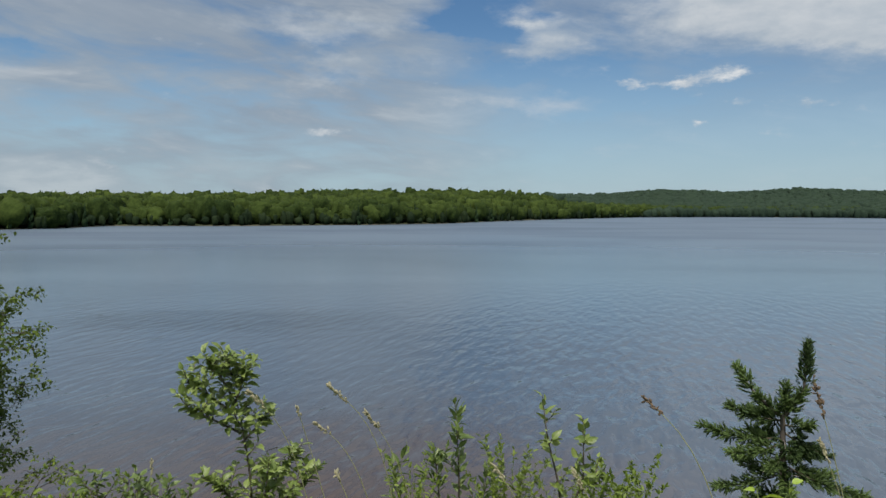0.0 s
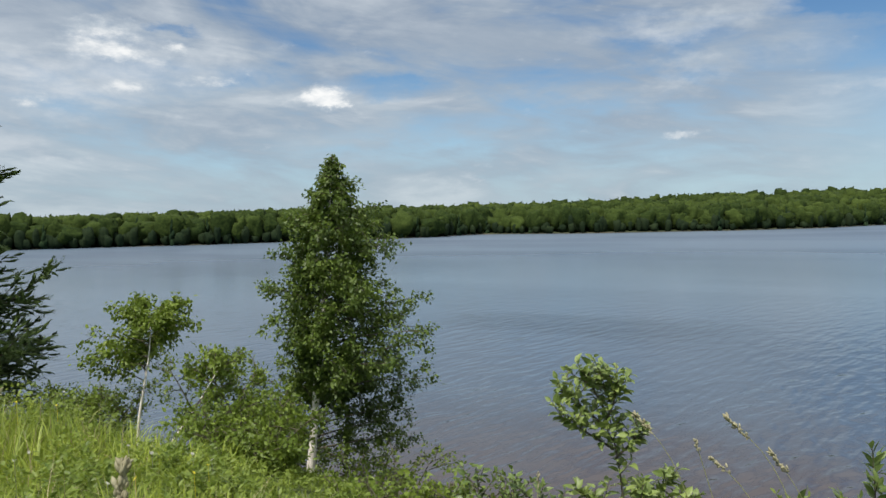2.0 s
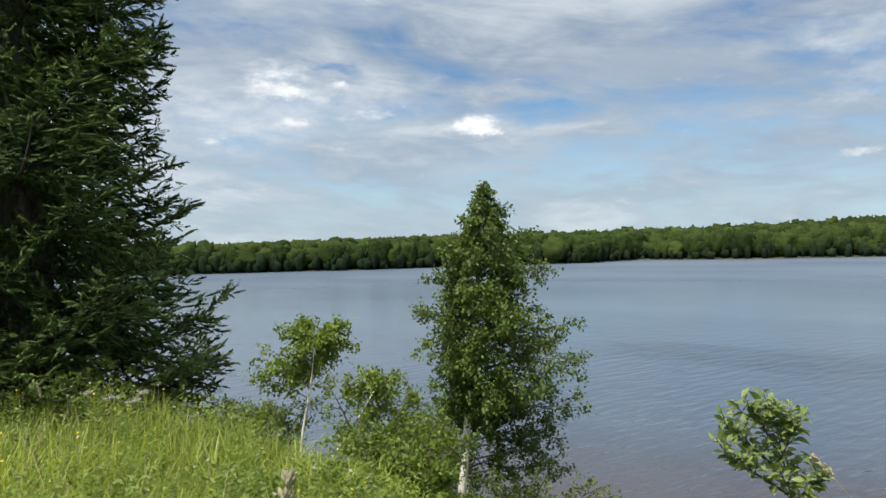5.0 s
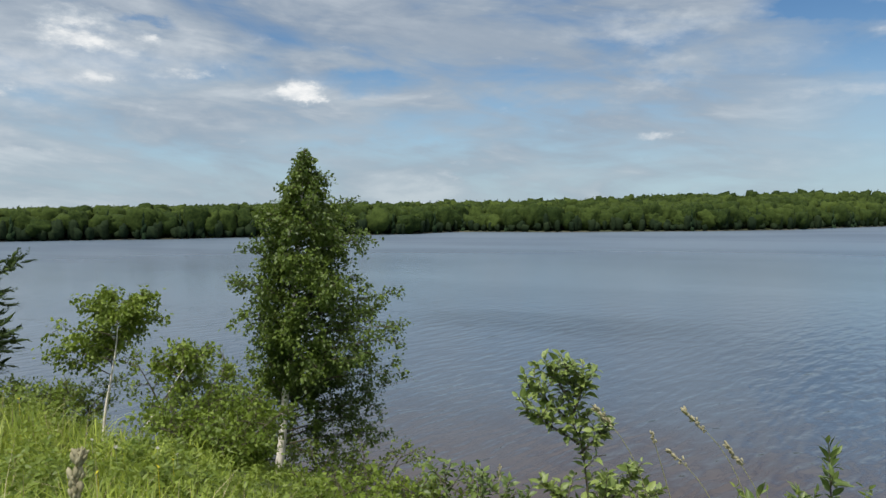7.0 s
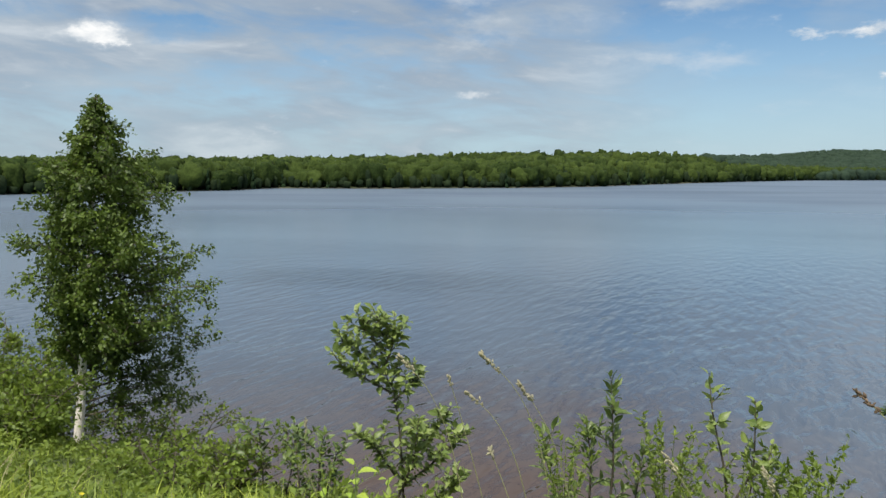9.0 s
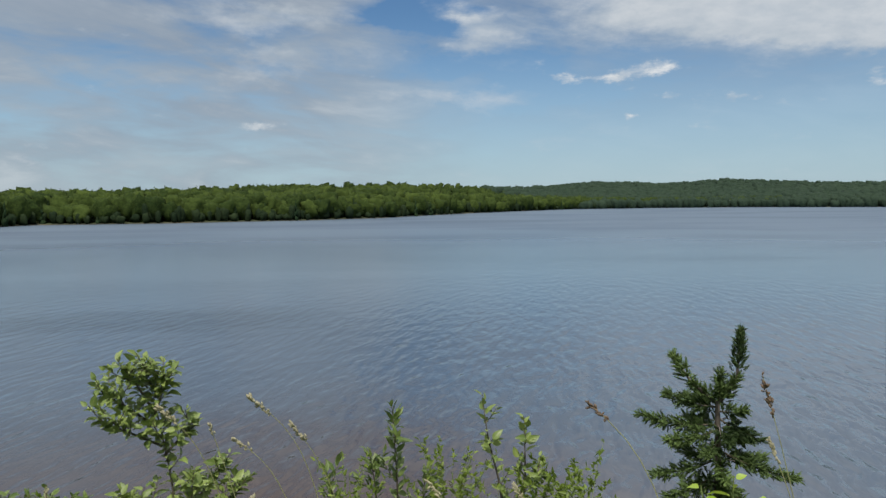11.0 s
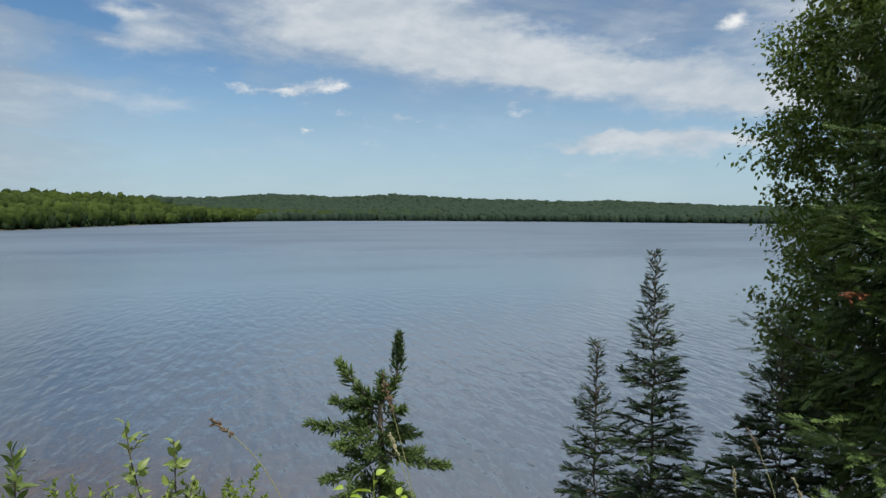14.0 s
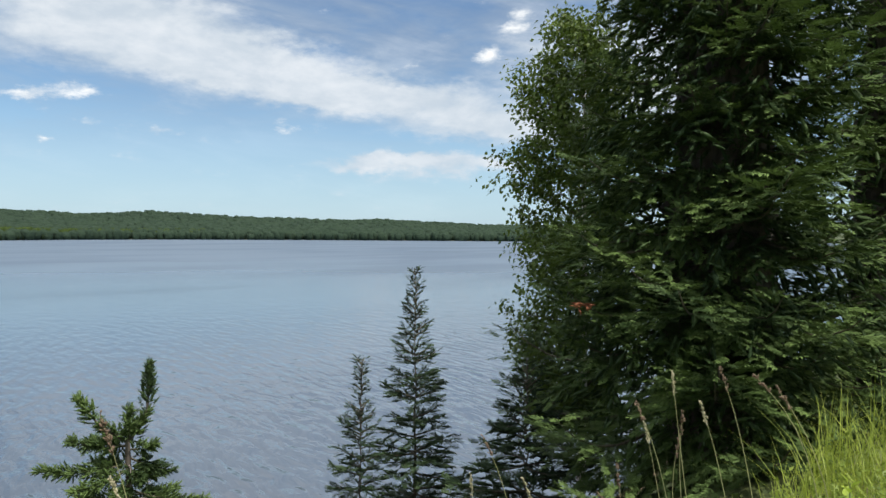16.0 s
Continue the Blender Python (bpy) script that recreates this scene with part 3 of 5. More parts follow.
def plant_woods(name, label, places, heights, widths, protos, mat, shade=0.45, vary=1.0):
    pile = Pile()
    r = np.random.default_rng(len(places))
    pick = r.integers(0, len(protos), len(places))
    tone = np.clip(shade * (0.8 + vary * (2.0 * r.beta(1.3, 2.0, len(places)) - 0.8)) + 0.06 * r.normal(size=len(places)), 0, 1)
    for k, (v, f) in enumerate(protos):
        m = pick == k
        if not m.any():
            continue
        a = r.uniform(0, 6.28, m.sum())
        c, s, o = np.cos(a), np.sin(a), np.zeros(m.sum())
        turns = np.stack([np.stack([c, -s, o], -1), np.stack([s, c, o], -1), np.stack([o, o, o + 1], -1)], 1)
        size = np.stack([widths[m], widths[m], heights[m] / np.max(v[:, 2])], -1)  # heights to the highest leaf
        pile.put(*scatter(v, f, turns, places[m], size, tone[m]))
    ob = new(name, pile.mesh(name, mat, True))
    return tagged(ob, label, "forest", kind="stuff")


def make_woods():
    r = np.random.default_rng(11)

    def rows(az0, az1, step_m, back0, back1, gap, sink=0.3):
        out = []
        for b in np.arange(back0, back1, gap):
            az = az0
            while az < az1:
                d = np.interp(az, SHORE_AZ, SHORE_D) + b + r.uniform(-0.4, 0.4) * gap
                out.append((az + r.uniform(-0.4, 0.4) * math.degrees(step_m / d), d))
                az += math.degrees(step_m / d)
        q = np.array(out)
        x, y = -np.sin(np.radians(q[:, 0])) * q[:, 1], np.cos(np.radians(q[:, 0])) * q[:, 1]
        return np.stack([x, y, ground_height(x, y) - sink], -1)

    full = [dome_proto(s, 1.05, 34, 0.50, foot=0.42) for s in (1, 2, 3, 4, 5, 6)]
    back = [dome_proto(s, 0.85, 30, 0.50, tufts=14, foot=0.5, whole=False) for s in (11, 12, 13, 14, 15)]
    high = [dome_proto(s, 0.85, 14, 0.45, tufts=6, foot=0.5, whole=False, form=MID_BALL) for s in (16, 17, 18, 19)]
    slim = [dome_proto(s, 1.5, 24, 0.45, tufts=10, foot=0.8, form=MID_BALL) for s in (21, 22, 23, 24)]
    firs = [crown_proto(8, s, 2.9, True, tufts=2) for s in (31, 32, 33)]
    small = [dome_proto(s, 1.1, 12, 0.42, tufts=3, foot=0.8, form=MID_BALL) for s in (41, 42, 43, 44)]
    tiny = [crown_proto(1, s, 1.0, tufts=0, lump=(0.40, 0.52)) for s in (51, 52, 53, 54, 55)]
    # near shore: dark fringe, then tall broad-leaved trees up the slope
    for name, near, past, forms in (("upland_forest", 34, 100, back), ("hilltop_forest", 100, 205, high)):
        p = rows(-16, 78, 8.8, near, past, 11.0)
        plant_woods(name, "green broad-leaved canopy rising behind the opposite shore", p, r.uniform(11.0, 16.8, len(p)), r.uniform(9.5, 14.5, len(p)), forms, M_FOREST, 0.5)
    p = rows(-16, 78, 8.0, 12, 34, 8.0)
    plant_woods("hardwood_forest", "dense green broad-leaved woods on the opposite lake shore", p, r.uniform(9.0, 17.5, len(p)), r.uniform(10.0, 16.0, len(p)), full, M_FOREST, 0.46)
    # the fringe's colour also carries the shade at the foot of the woods
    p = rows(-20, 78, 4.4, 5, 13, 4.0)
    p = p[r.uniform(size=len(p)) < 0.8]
    plant_woods("shore_thicket", "dark cedars and young trees lining the opposite shore, shade in their colour", p, 4 + 9 * r.beta(1.3, 2.4, len(p)), r.uniform(3.6, 6.5, len(p)), slim, M_FOREST_SHADE, 0.4)
    p = rows(-14, 78, 17.0, 9, 32, 12)
    plant_woods("shore_conifers", "scattered dark conifers along the opposite shore", p, r.uniform(9, 15.5, len(p)), r.uniform(4.5, 6.5, len(p)), firs, M_FOREST_DARK)
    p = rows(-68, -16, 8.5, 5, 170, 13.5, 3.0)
    # trees near the shore and farther right take the colour with painted haze
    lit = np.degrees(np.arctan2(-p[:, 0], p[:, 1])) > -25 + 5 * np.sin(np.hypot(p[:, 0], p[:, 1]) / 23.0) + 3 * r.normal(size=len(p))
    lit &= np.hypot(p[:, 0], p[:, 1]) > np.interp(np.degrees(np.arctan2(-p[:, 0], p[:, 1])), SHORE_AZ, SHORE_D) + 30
    for name, label, m, mat in (("distant_hardwoods", "green woods round the far bay", lit, M_FOREST), ("distant_forest", "dark woods along the far end of the lake, haze in their colour", ~lit, M_FOREST_HAZY)):
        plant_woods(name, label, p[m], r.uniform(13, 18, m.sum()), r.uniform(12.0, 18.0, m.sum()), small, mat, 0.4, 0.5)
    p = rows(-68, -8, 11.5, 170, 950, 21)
    plant_woods("hill_forest", "distant wooded hills beyond the lake, haze in their colour", p, r.uniform(11.5, 17.0, len(p)), r.uniform(16, 25, len(p)), tiny, M_FOREST_HAZY, 0.4, 0.4)
    # two single trees that stand over the canopy
    tops = []
    for az, back, h in ((20.9, 185, 22.0), (6.1, 185, 22.0)):
        d = float(np.interp(az, SHORE_AZ, SHORE_D)) + back
        x, y = spot(az, d)
        tops.append((x, y, float(ground_height(x, y)) - 0.3))
    for q, (v, f) in zip(tops, full):
        ob = new("emergent_tree", None)
        ob.location = q
        tagged(ob, "tall dark tree standing above the far canopy", "tree", "trees over the far canopy")
        part("crown", mesh_of("crown", v * (12, 12, 14.0), f, M_FOREST, np.full(len(v), 0.1), True), ob)
        part("trunk", mesh_of("trunk", *tube([(0, 0, 0), (0, 0, 9), (0, 0, 15)], (0.4, 0.3, 0.15)), M_BARK), ob)


make_woods()


# ---- spruces ----
def needle_brush(seed, n=8):
    """A shoot along +x, 1 long: a dense spindle of needles with spiky ones leaning forward all round."""
    r = np.random.default_rng(seed)
    v, f = [], []
    for k, rad in ((0.0, 0.06), (0.5, 0.15)):
        for j in range(3):
            a = 2.094 * j + 0.9 * k + 0.2 * seed
            v.append((k + r.uniform(-0.08, 0.08), math.cos(a) * rad, 0.8 * math.sin(a) * rad))
    v.append((0.98, 0.0, 0.02))
    for j in range(3):
        p, q = j, (j + 1) % 3
        f += [(p, q, q + 3), (p, q + 3, p + 3), (3 + p, 3 + q, 6)]
    for i in range(n):
        s = 0.08 + i / (n - 1) * 0.80
        a = 2.4 * i + r.uniform(-0.4, 0.4)
        out = np.array([0, math.cos(a), 0.75 * math.sin(a) + 0.2])
        way = unit(out + np.array([r.uniform(0.9, 1.6), 0, 0]))
        side = unit(np.cross(way, out + (0.1, 0.2, 0.3)))
        ln, w = r.uniform(0.24, 0.36) * (1.0 - 0.2 * s), 0.12
        p = np.array([s, 0, 0])
        k = len(v)
        v += [p - side * w * 0.5, p + side * w * 0.5, p + way * ln]
        f += [(k, k + 1, k + 2)]
    return np.array(v), np.array(f)


def frond(seed, n=8, lift=0.0, fan=0.75, wide=0.050):
    """A flat branchlet along +x, 1 long: shoots to both sides, shorter to the tip, drooping at the rim. Also how much paler each point is."""
    r = np.random.default_rng(seed)
    v, f, t = [], [], []

    def shoot(p, way, ln, half):
        way = unit(way)
        side = unit(np.cross(way, (0.0, 0.0, 1.0)))
        k = len(v)
        mid = p + way * ln * 0.45
        v.extend([p + (0, 0, 0.3 * half), mid + side * half + (0, 0, -0.3 * half), p + way * ln + (0, 0, -0.08 * ln), mid - side * half + (0, 0, -0.3 * half)])
        f.extend([(k, k + 2, k + 1), (k, k + 3, k + 2)])
        t.extend([-0.12, 0.04, 0.18, 0.04])

    for i in range(n):
        s = 0.04 + 0.90 * (i + r.uniform(-0.3, 0.3)) / n
        for sign in (1, -1):
            ln = (0.34 * (1 - s) ** 0.6 + 0.10) * r.uniform(0.75, 1.2)
            shoot(np.array([s, 0, lift * s * s]), (1.0, sign * fan * r.uniform(0.6, 1.4), r.uniform(-0.30, 0.40)), ln, wide)
    shoot(np.array([0.80, 0, lift * 0.64]), (1.0, 0.0, 0.1 + lift), 0.24, 0.045)
    return np.array(v), np.array(f), np.array(t)


BRUSHES = [(*b, np.zeros(len(b[0]))) for b in (needle_brush(s) for s in (1, 2, 3))]
FRONDS = [frond(s) for s in (4, 5, 6, 7)]
TUFTS = [frond(s, 8, 0.25, 0.95) for s in (8, 9, 10, 11)]


def spruce_growth(r, base, height, radius, start=0.04, per_m=7.0, shoot=0.17, power=0.85, sag=0.25, lift=0.2, lean=(0, 0), gaps=0.0, side_full=1.0, thick=1.0, pace=0.62, plump=0.0, long=(), spread=(0.70, 1.15), whorl=(4, 7), tips=0.35, foot=1.0, face=None, fan=0.50, tilt=(-0.22, 0.12), stray=0.25):
    """Boughs in loose whorls up a stem. Gives shoot places, ways, sizes, tones, and the stems of the boughs."""
    place, way, size, tone, stems = [], [], [], [], []
    seed_turn = r.uniform(0, 6.28)
    tiers, h = [], start * height
    while h < height * 0.985:
        n = (3 if height > 7 else 4) if h > 0.9 * height else int(r.integers(*whorl))
        first = r.uniform(0, 6.28)
        tiers += [(h + r.normal(0, 0.72) / per_m, first + 6.283 * (k + r.uniform(-0.25, 0.25)) / n) for k in range(n)]
        h += n * r.uniform(0.75, 1.25) / per_m * (0.55 if height < 7 and h > 0.62 * height else 1.0)
    tiers = [(h, turn, 0.0) for h, turn in tiers] + [(h, radians(turn), ln) for h, turn, ln in long]
    for h, turn, given in tiers:
        h = min(max(h, start * height), height * 0.985)
        u = h / height
        full = radius * (1 - u) ** power * (1 + 0.12 * math.sin(7.1 * u + seed_turn + turn)) * np.interp(u, (0.0, 0.14), (foot, 1.0))
        ln = given or max(full * r.uniform(*spread), 0.045 if height > 7 else 0.10)
        if not given and r.uniform() < gaps:
            continue
        out = np.array([math.cos(turn), math.sin(turn), 0.0])
        root = np.array([base[0] + lean[0] * u, base[1] + lean[1] * u, base[2] + h])
        s = np.linspace(0, 1, 9)[:, None]
        # low boughs sag and turn up at the tip, high ones rise
        rise = lift + 0.75 * max(u - 0.55, 0) / 0.45
        bend = (rise * s - sag * (1 - u) * (2.2 * s - 1.7 * s**3)) * ln
        pts = root + out * ln * s * (1 - 0.12 * s) + np.array([0, 0, 1.0]) * bend
        stems.append((pts, np.linspace(0.011 + 0.009 * ln, 0.004, 9) * thick))
        shade = np.clip(r.normal(0.4, 0.22), 0, 1)
        away = face is not None and out @ face < -0.2
        n_side = int(4 + ln * 11 * side_full * (0.5 if away else 1.0))
        runs = [(pts[0] * 0.6 + pts[4] * 0.4, pts[-1], True)]
        for i in range(n_side):
            q = 0.10 + 0.88 * (i + r.uniform()) / n_side
            k = q * 8
            a = pts[int(k)] + (pts[min(int(k) + 1, 8)] - pts[int(k)]) * (k % 1)
            along = unit(pts[min(int(k) + 1, 8)] - pts[int(k)])
            side = np.cross(along, (0, 0, 1.0)) * (1 if i % 2 else -1)
            sl = ln * (fan * (1 - q) ** 0.8 + 0.08) * r.uniform(0.7, 1.2) + 0.07
            w = unit(0.62 * along + 0.78 * unit(side) + np.array([0, 0, r.uniform(tilt[0] - plump, tilt[1] + 0.5 * plump)]))
            runs.append((a, a + w * sl, False))
        for a, b, main in runs:
            d = np.linalg.norm(b - a)
            k = max(int(d / (shoot * pace)), 1)
            for j in range(k):
                p = a + (b - a) * ((j + r.uniform(0, 0.5)) / k) ** (1.0 - 0.9 * max(plump, 0.0))
                w = unit(unit(b - a) + r.normal(size=3) * (stray + 0.7 * max(plump, 0.0)) * (1, 1, 0.7) + np.array([0, 0, 0.05]))
                place.append(p)
                way.append(w)
                size.append(shoot * r.uniform(0.75, 1.25) * min(1.0, 0.42 + ln))
                tone.append(np.clip(shade + tips * (j / k - 0.4) + r.normal(0, 0.1), 0, 1))
    return np.array(place), np.array(way), np.array(size), np.array(tone), stems


def crown_of(pile, growth, r, forms=BRUSHES, loose=0.25):
    place, way, size, tone, _ = growth
    pick = r.integers(0, len(forms), len(place))
    for k, (v, f, paler) in enumerate(forms):
        m = pick == k
        vv, ff, tt = scatter(v, f, frames_of(way[m], np.array([0.03, 0.02, 1.0]) + loose * r.normal(size=(m.sum(), 3))), place[m], size[m], tone[m])
        pile.put(vv, ff, np.clip(tt + np.tile(paler, m.sum()), 0, 1))


def spruce(name, label, az, d, height, radius, seed, top=None, mat=None, red=(), group="", forms=BRUSHES, loose=0.25, **how):
    """A spruce at a spot of the plan; top gives the height of its tip where that is known."""
    r = np.random.default_rng(seed)
    x, y = spot(az, d)
    z = float(ground_height(x, y)) - 0.08
    if top is not None:
        height = top - z
    tree = new(name)
    tree.location = (x, y, z)
    tagged(tree, label, "spruce tree", group)
    if height > 7:
        how["face"] = -unit(np.array([x, y, 0.0]))
    g = spruce_growth(r, np.zeros(3), height, radius, **how)
    trunk_r = 0.009 * height + 0.015 if height > 7 else 0.005 * height + 0.008
    lean = how.get("lean", (0, 0))
    s = np.linspace(0, 1, 14)
    v, f = tube(np.stack([lean[0] * s, lean[1] * s, s * height], -1) + r.normal(size=(14, 3)) * (0.012, 0.012, 0), np.maximum(trunk_r * (1 - s), 0.006), 8)
    part("trunk", mesh_of("trunk", v, f, M_BARK, smooth=True), tree)
    for pts, rad in g[4]:
        v, f = tube(pts, rad, 4)
        part("bough", mesh_of("bough", v, f, M_TWIG), tree)
    pile = Pile()
    crown_of(pile, g, r, forms, loose)
    part("crown", pile.mesh("crown", mat or M_SPRUCE), tree)
    if height > 7:
        # dense growth round the stem, its darkest tone standing for shade
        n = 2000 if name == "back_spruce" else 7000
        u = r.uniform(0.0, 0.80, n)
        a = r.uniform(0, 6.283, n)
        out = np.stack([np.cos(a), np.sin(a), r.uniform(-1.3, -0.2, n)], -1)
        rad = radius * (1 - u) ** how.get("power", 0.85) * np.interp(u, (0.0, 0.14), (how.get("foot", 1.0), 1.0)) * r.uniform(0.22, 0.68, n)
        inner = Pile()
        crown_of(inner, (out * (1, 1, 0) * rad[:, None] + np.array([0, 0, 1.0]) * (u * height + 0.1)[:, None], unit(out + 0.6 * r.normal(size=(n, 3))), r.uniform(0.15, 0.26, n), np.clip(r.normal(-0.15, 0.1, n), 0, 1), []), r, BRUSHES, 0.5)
        part("inner_growth", inner.mesh("inner_growth", mat or M_SPRUCE), tree, "dense inner needle growth, shade painted into its dark tone")
        # lumpy solid core added round the stem as a shade mass, blocking sky between boughs
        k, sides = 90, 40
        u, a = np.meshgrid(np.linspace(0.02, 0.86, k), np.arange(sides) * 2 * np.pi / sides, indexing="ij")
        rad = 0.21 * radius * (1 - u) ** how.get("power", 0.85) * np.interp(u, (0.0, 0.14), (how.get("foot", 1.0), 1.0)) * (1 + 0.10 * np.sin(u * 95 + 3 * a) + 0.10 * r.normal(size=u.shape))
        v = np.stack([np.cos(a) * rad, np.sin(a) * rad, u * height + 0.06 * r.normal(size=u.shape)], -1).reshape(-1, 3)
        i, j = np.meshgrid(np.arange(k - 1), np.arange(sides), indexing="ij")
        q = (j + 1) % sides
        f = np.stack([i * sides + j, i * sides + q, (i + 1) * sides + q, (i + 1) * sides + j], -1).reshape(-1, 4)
        part("solid_core", mesh_of("solid_core", v, f, M_BARK), tree, "solid dark core added to close gaps in the crown")
    for q in red:
        rp = Pile()
        n = 10
        p = np.array([*spot(q[0], q[1]), EYE + q[1] * math.tan(radians(q[2]))]) - (x, y, z) + r.normal(size=(n, 3)) * (0.06, 0.04, 0.02)
        v, f, _ = BRUSHES[0]
        rp.put(*scatter(v, f, frames_of(r.normal(size=(n, 3)) + (-1.0, 0.4, -0.3), np.array([0, 0, 1.0]) + 0.3 * r.normal(size=(n, 3))), p, np.full(n, 0.11), r.uniform(0, 1, n)))
        part("dead_spray", rp.mesh("dead_spray", M_RED), tree, "rust-red dead needle spray")
    return tree


spruce("tall_spruce", "tall dark green spruce with thick sagging boughs on the bluff top", 72.5, 11.3, 13.5, 3.05, 3, mat=M_SPRUCE_TALL, forms=TUFTS[:1] + BRUSHES, loose=0.4, per_m=10.0, shoot=0.165, sag=0.26, lift=0.20, power=0.58, side_full=1.45, pace=0.58, start=0.03, plump=0.16, fan=0.42, tilt=(-0.45, 0.12), stray=0.25, spread=(0.74, 1.08), whorl=(5, 7), tips=0.5,
       long=[(5.35, 66, 2.35), (5.15, 74, 2.42), (5.25, 82, 2.30), (5.1, 58, 2.3), (3.9, 64, 2.2), (3.75, 76, 2.25), (3.1, 72, 2.35), (2.9, 60, 2.4), (2.0, 66, 2.55), (1.75, 78, 2.75), (1.35, 68, 2.85), (0.75, 74, 3.05), (0.65, 64, 3.05), (0.6, 84, 2.9), (6.9, 75, 1.75), (6.7, 62, 1.8), (5.9, 70, 2.3), (5.7, 60, 2.25), (6.3, 66, 2.1), (7.3, 70, 1.9), (7.6, 60, 1.8), (4.6, 68, 2.35), (4.4, 78, 2.25)])
spruce("broad_spruce", "broad dark spruce with layered flat boughs at the grass edge", -71.5, 9.4, 12.0, 3.25, 5, forms=FRONDS, loose=0.25, spread=(0.70, 1.05), per_m=10.0, shoot=0.185, foot=0.78, sag=0.30, lift=0.04, power=0.70, side_full=1.5, start=0.015, plump=0.0, fan=0.42, tilt=(-0.38, 0.05), stray=0.16, pace=0.58, whorl=(5, 8), tips=0.8, red=[(-62.0, 7.6, -5.4)],
       long=[(1.9 + 0.21 * i, 198.5 + 46 * math.sin(2.4 * i), 3.25 * (1 - (1.9 + 0.21 * i) / 12.0) ** 0.70 * (0.86 + 0.12 * math.sin(5.1 * i))) for i in range(34)])
spruce("back_spruce", "dark spruce with a bare grey stem standing behind the broad one", -82.5, 11.5, 13.0, 2.9, 6, forms=FRONDS, per_m=5.5, shoot=0.36, sag=0.30, lift=0.10, power=0.6, start=0.05, pace=0.7)
YOUNG = dict(mat=M_SPRUCE_BLUE, forms=FRONDS[:2] + BRUSHES[:1], loose=0.4, sag=0.10, lift=0.16, start=0.03, side_full=1.25, pace=0.50, fan=0.42, tilt=(-0.40, 0.10), stray=0.2)
spruce("slope_spruce", "young spruce with feathery spreading boughs below the broad spruce", -57.2, 9.4, 4.4, 1.45, 8, top=0.0, per_m=15.0, shoot=0.19, power=0.8, **YOUNG)
spruce("young_spruce", "slender young spruce with a thin pointed leader on the slope", -48.1, 10.5, 5.0, 1.35, 9, top=1.10, group="young spruces on the slope", per_m=19.0, shoot=0.17, power=0.95, **YOUNG)
spruce("young_spruce", "small slender young spruce with a bent leader on the slope", -43.8, 10.3, 4.0, 1.10, 10, top=-0.20, group="young spruces on the slope", per_m=20.0, shoot=0.155, power=0.95, **YOUNG)


def bough_growth(r, a, b, reach, shoot, many, rise=0.06):
    """One bushy bough from a to b: side shoots that point forward and outward all along it."""
    a, b = np.asarray(a, float), np.asarray(b, float)
    ln = np.linalg.norm(b - a)
    s = np.linspace(0, 1, 9)[:, None]
    pts = a + (b - a) * s + np.array([0, 0, 1.0]) * (rise * ln * np.sin(np.pi * s) * -1)
    n = int(ln * many)
    q = r.uniform(0.12, 1.0, n) ** 0.85
    base = np.stack([np.interp(q, s[:, 0], pts[:, k]) for k in range(3)], -1)
    side = unit(r.normal(size=(n, 3)))
    way = unit(unit(b - a) * r.uniform(0.5, 1.2, (n, 1)) + side * 0.8 + np.array([0, 0, 0.10]))
    p = base + side * (reach * r.uniform(0, 0.8, n) * (1.0 - 0.85 * q**1.6))[:, None] * 0.8
    return p, way, shoot * r.uniform(0.75, 1.2, n) * (1.05 - 0.25 * q), np.clip(r.normal(0.32, 0.2) + 0.4 * (q - 0.5) + 0.14 * r.normal(size=n), 0, 1), [(pts, np.linspace(0.014, 0.004, 9))]


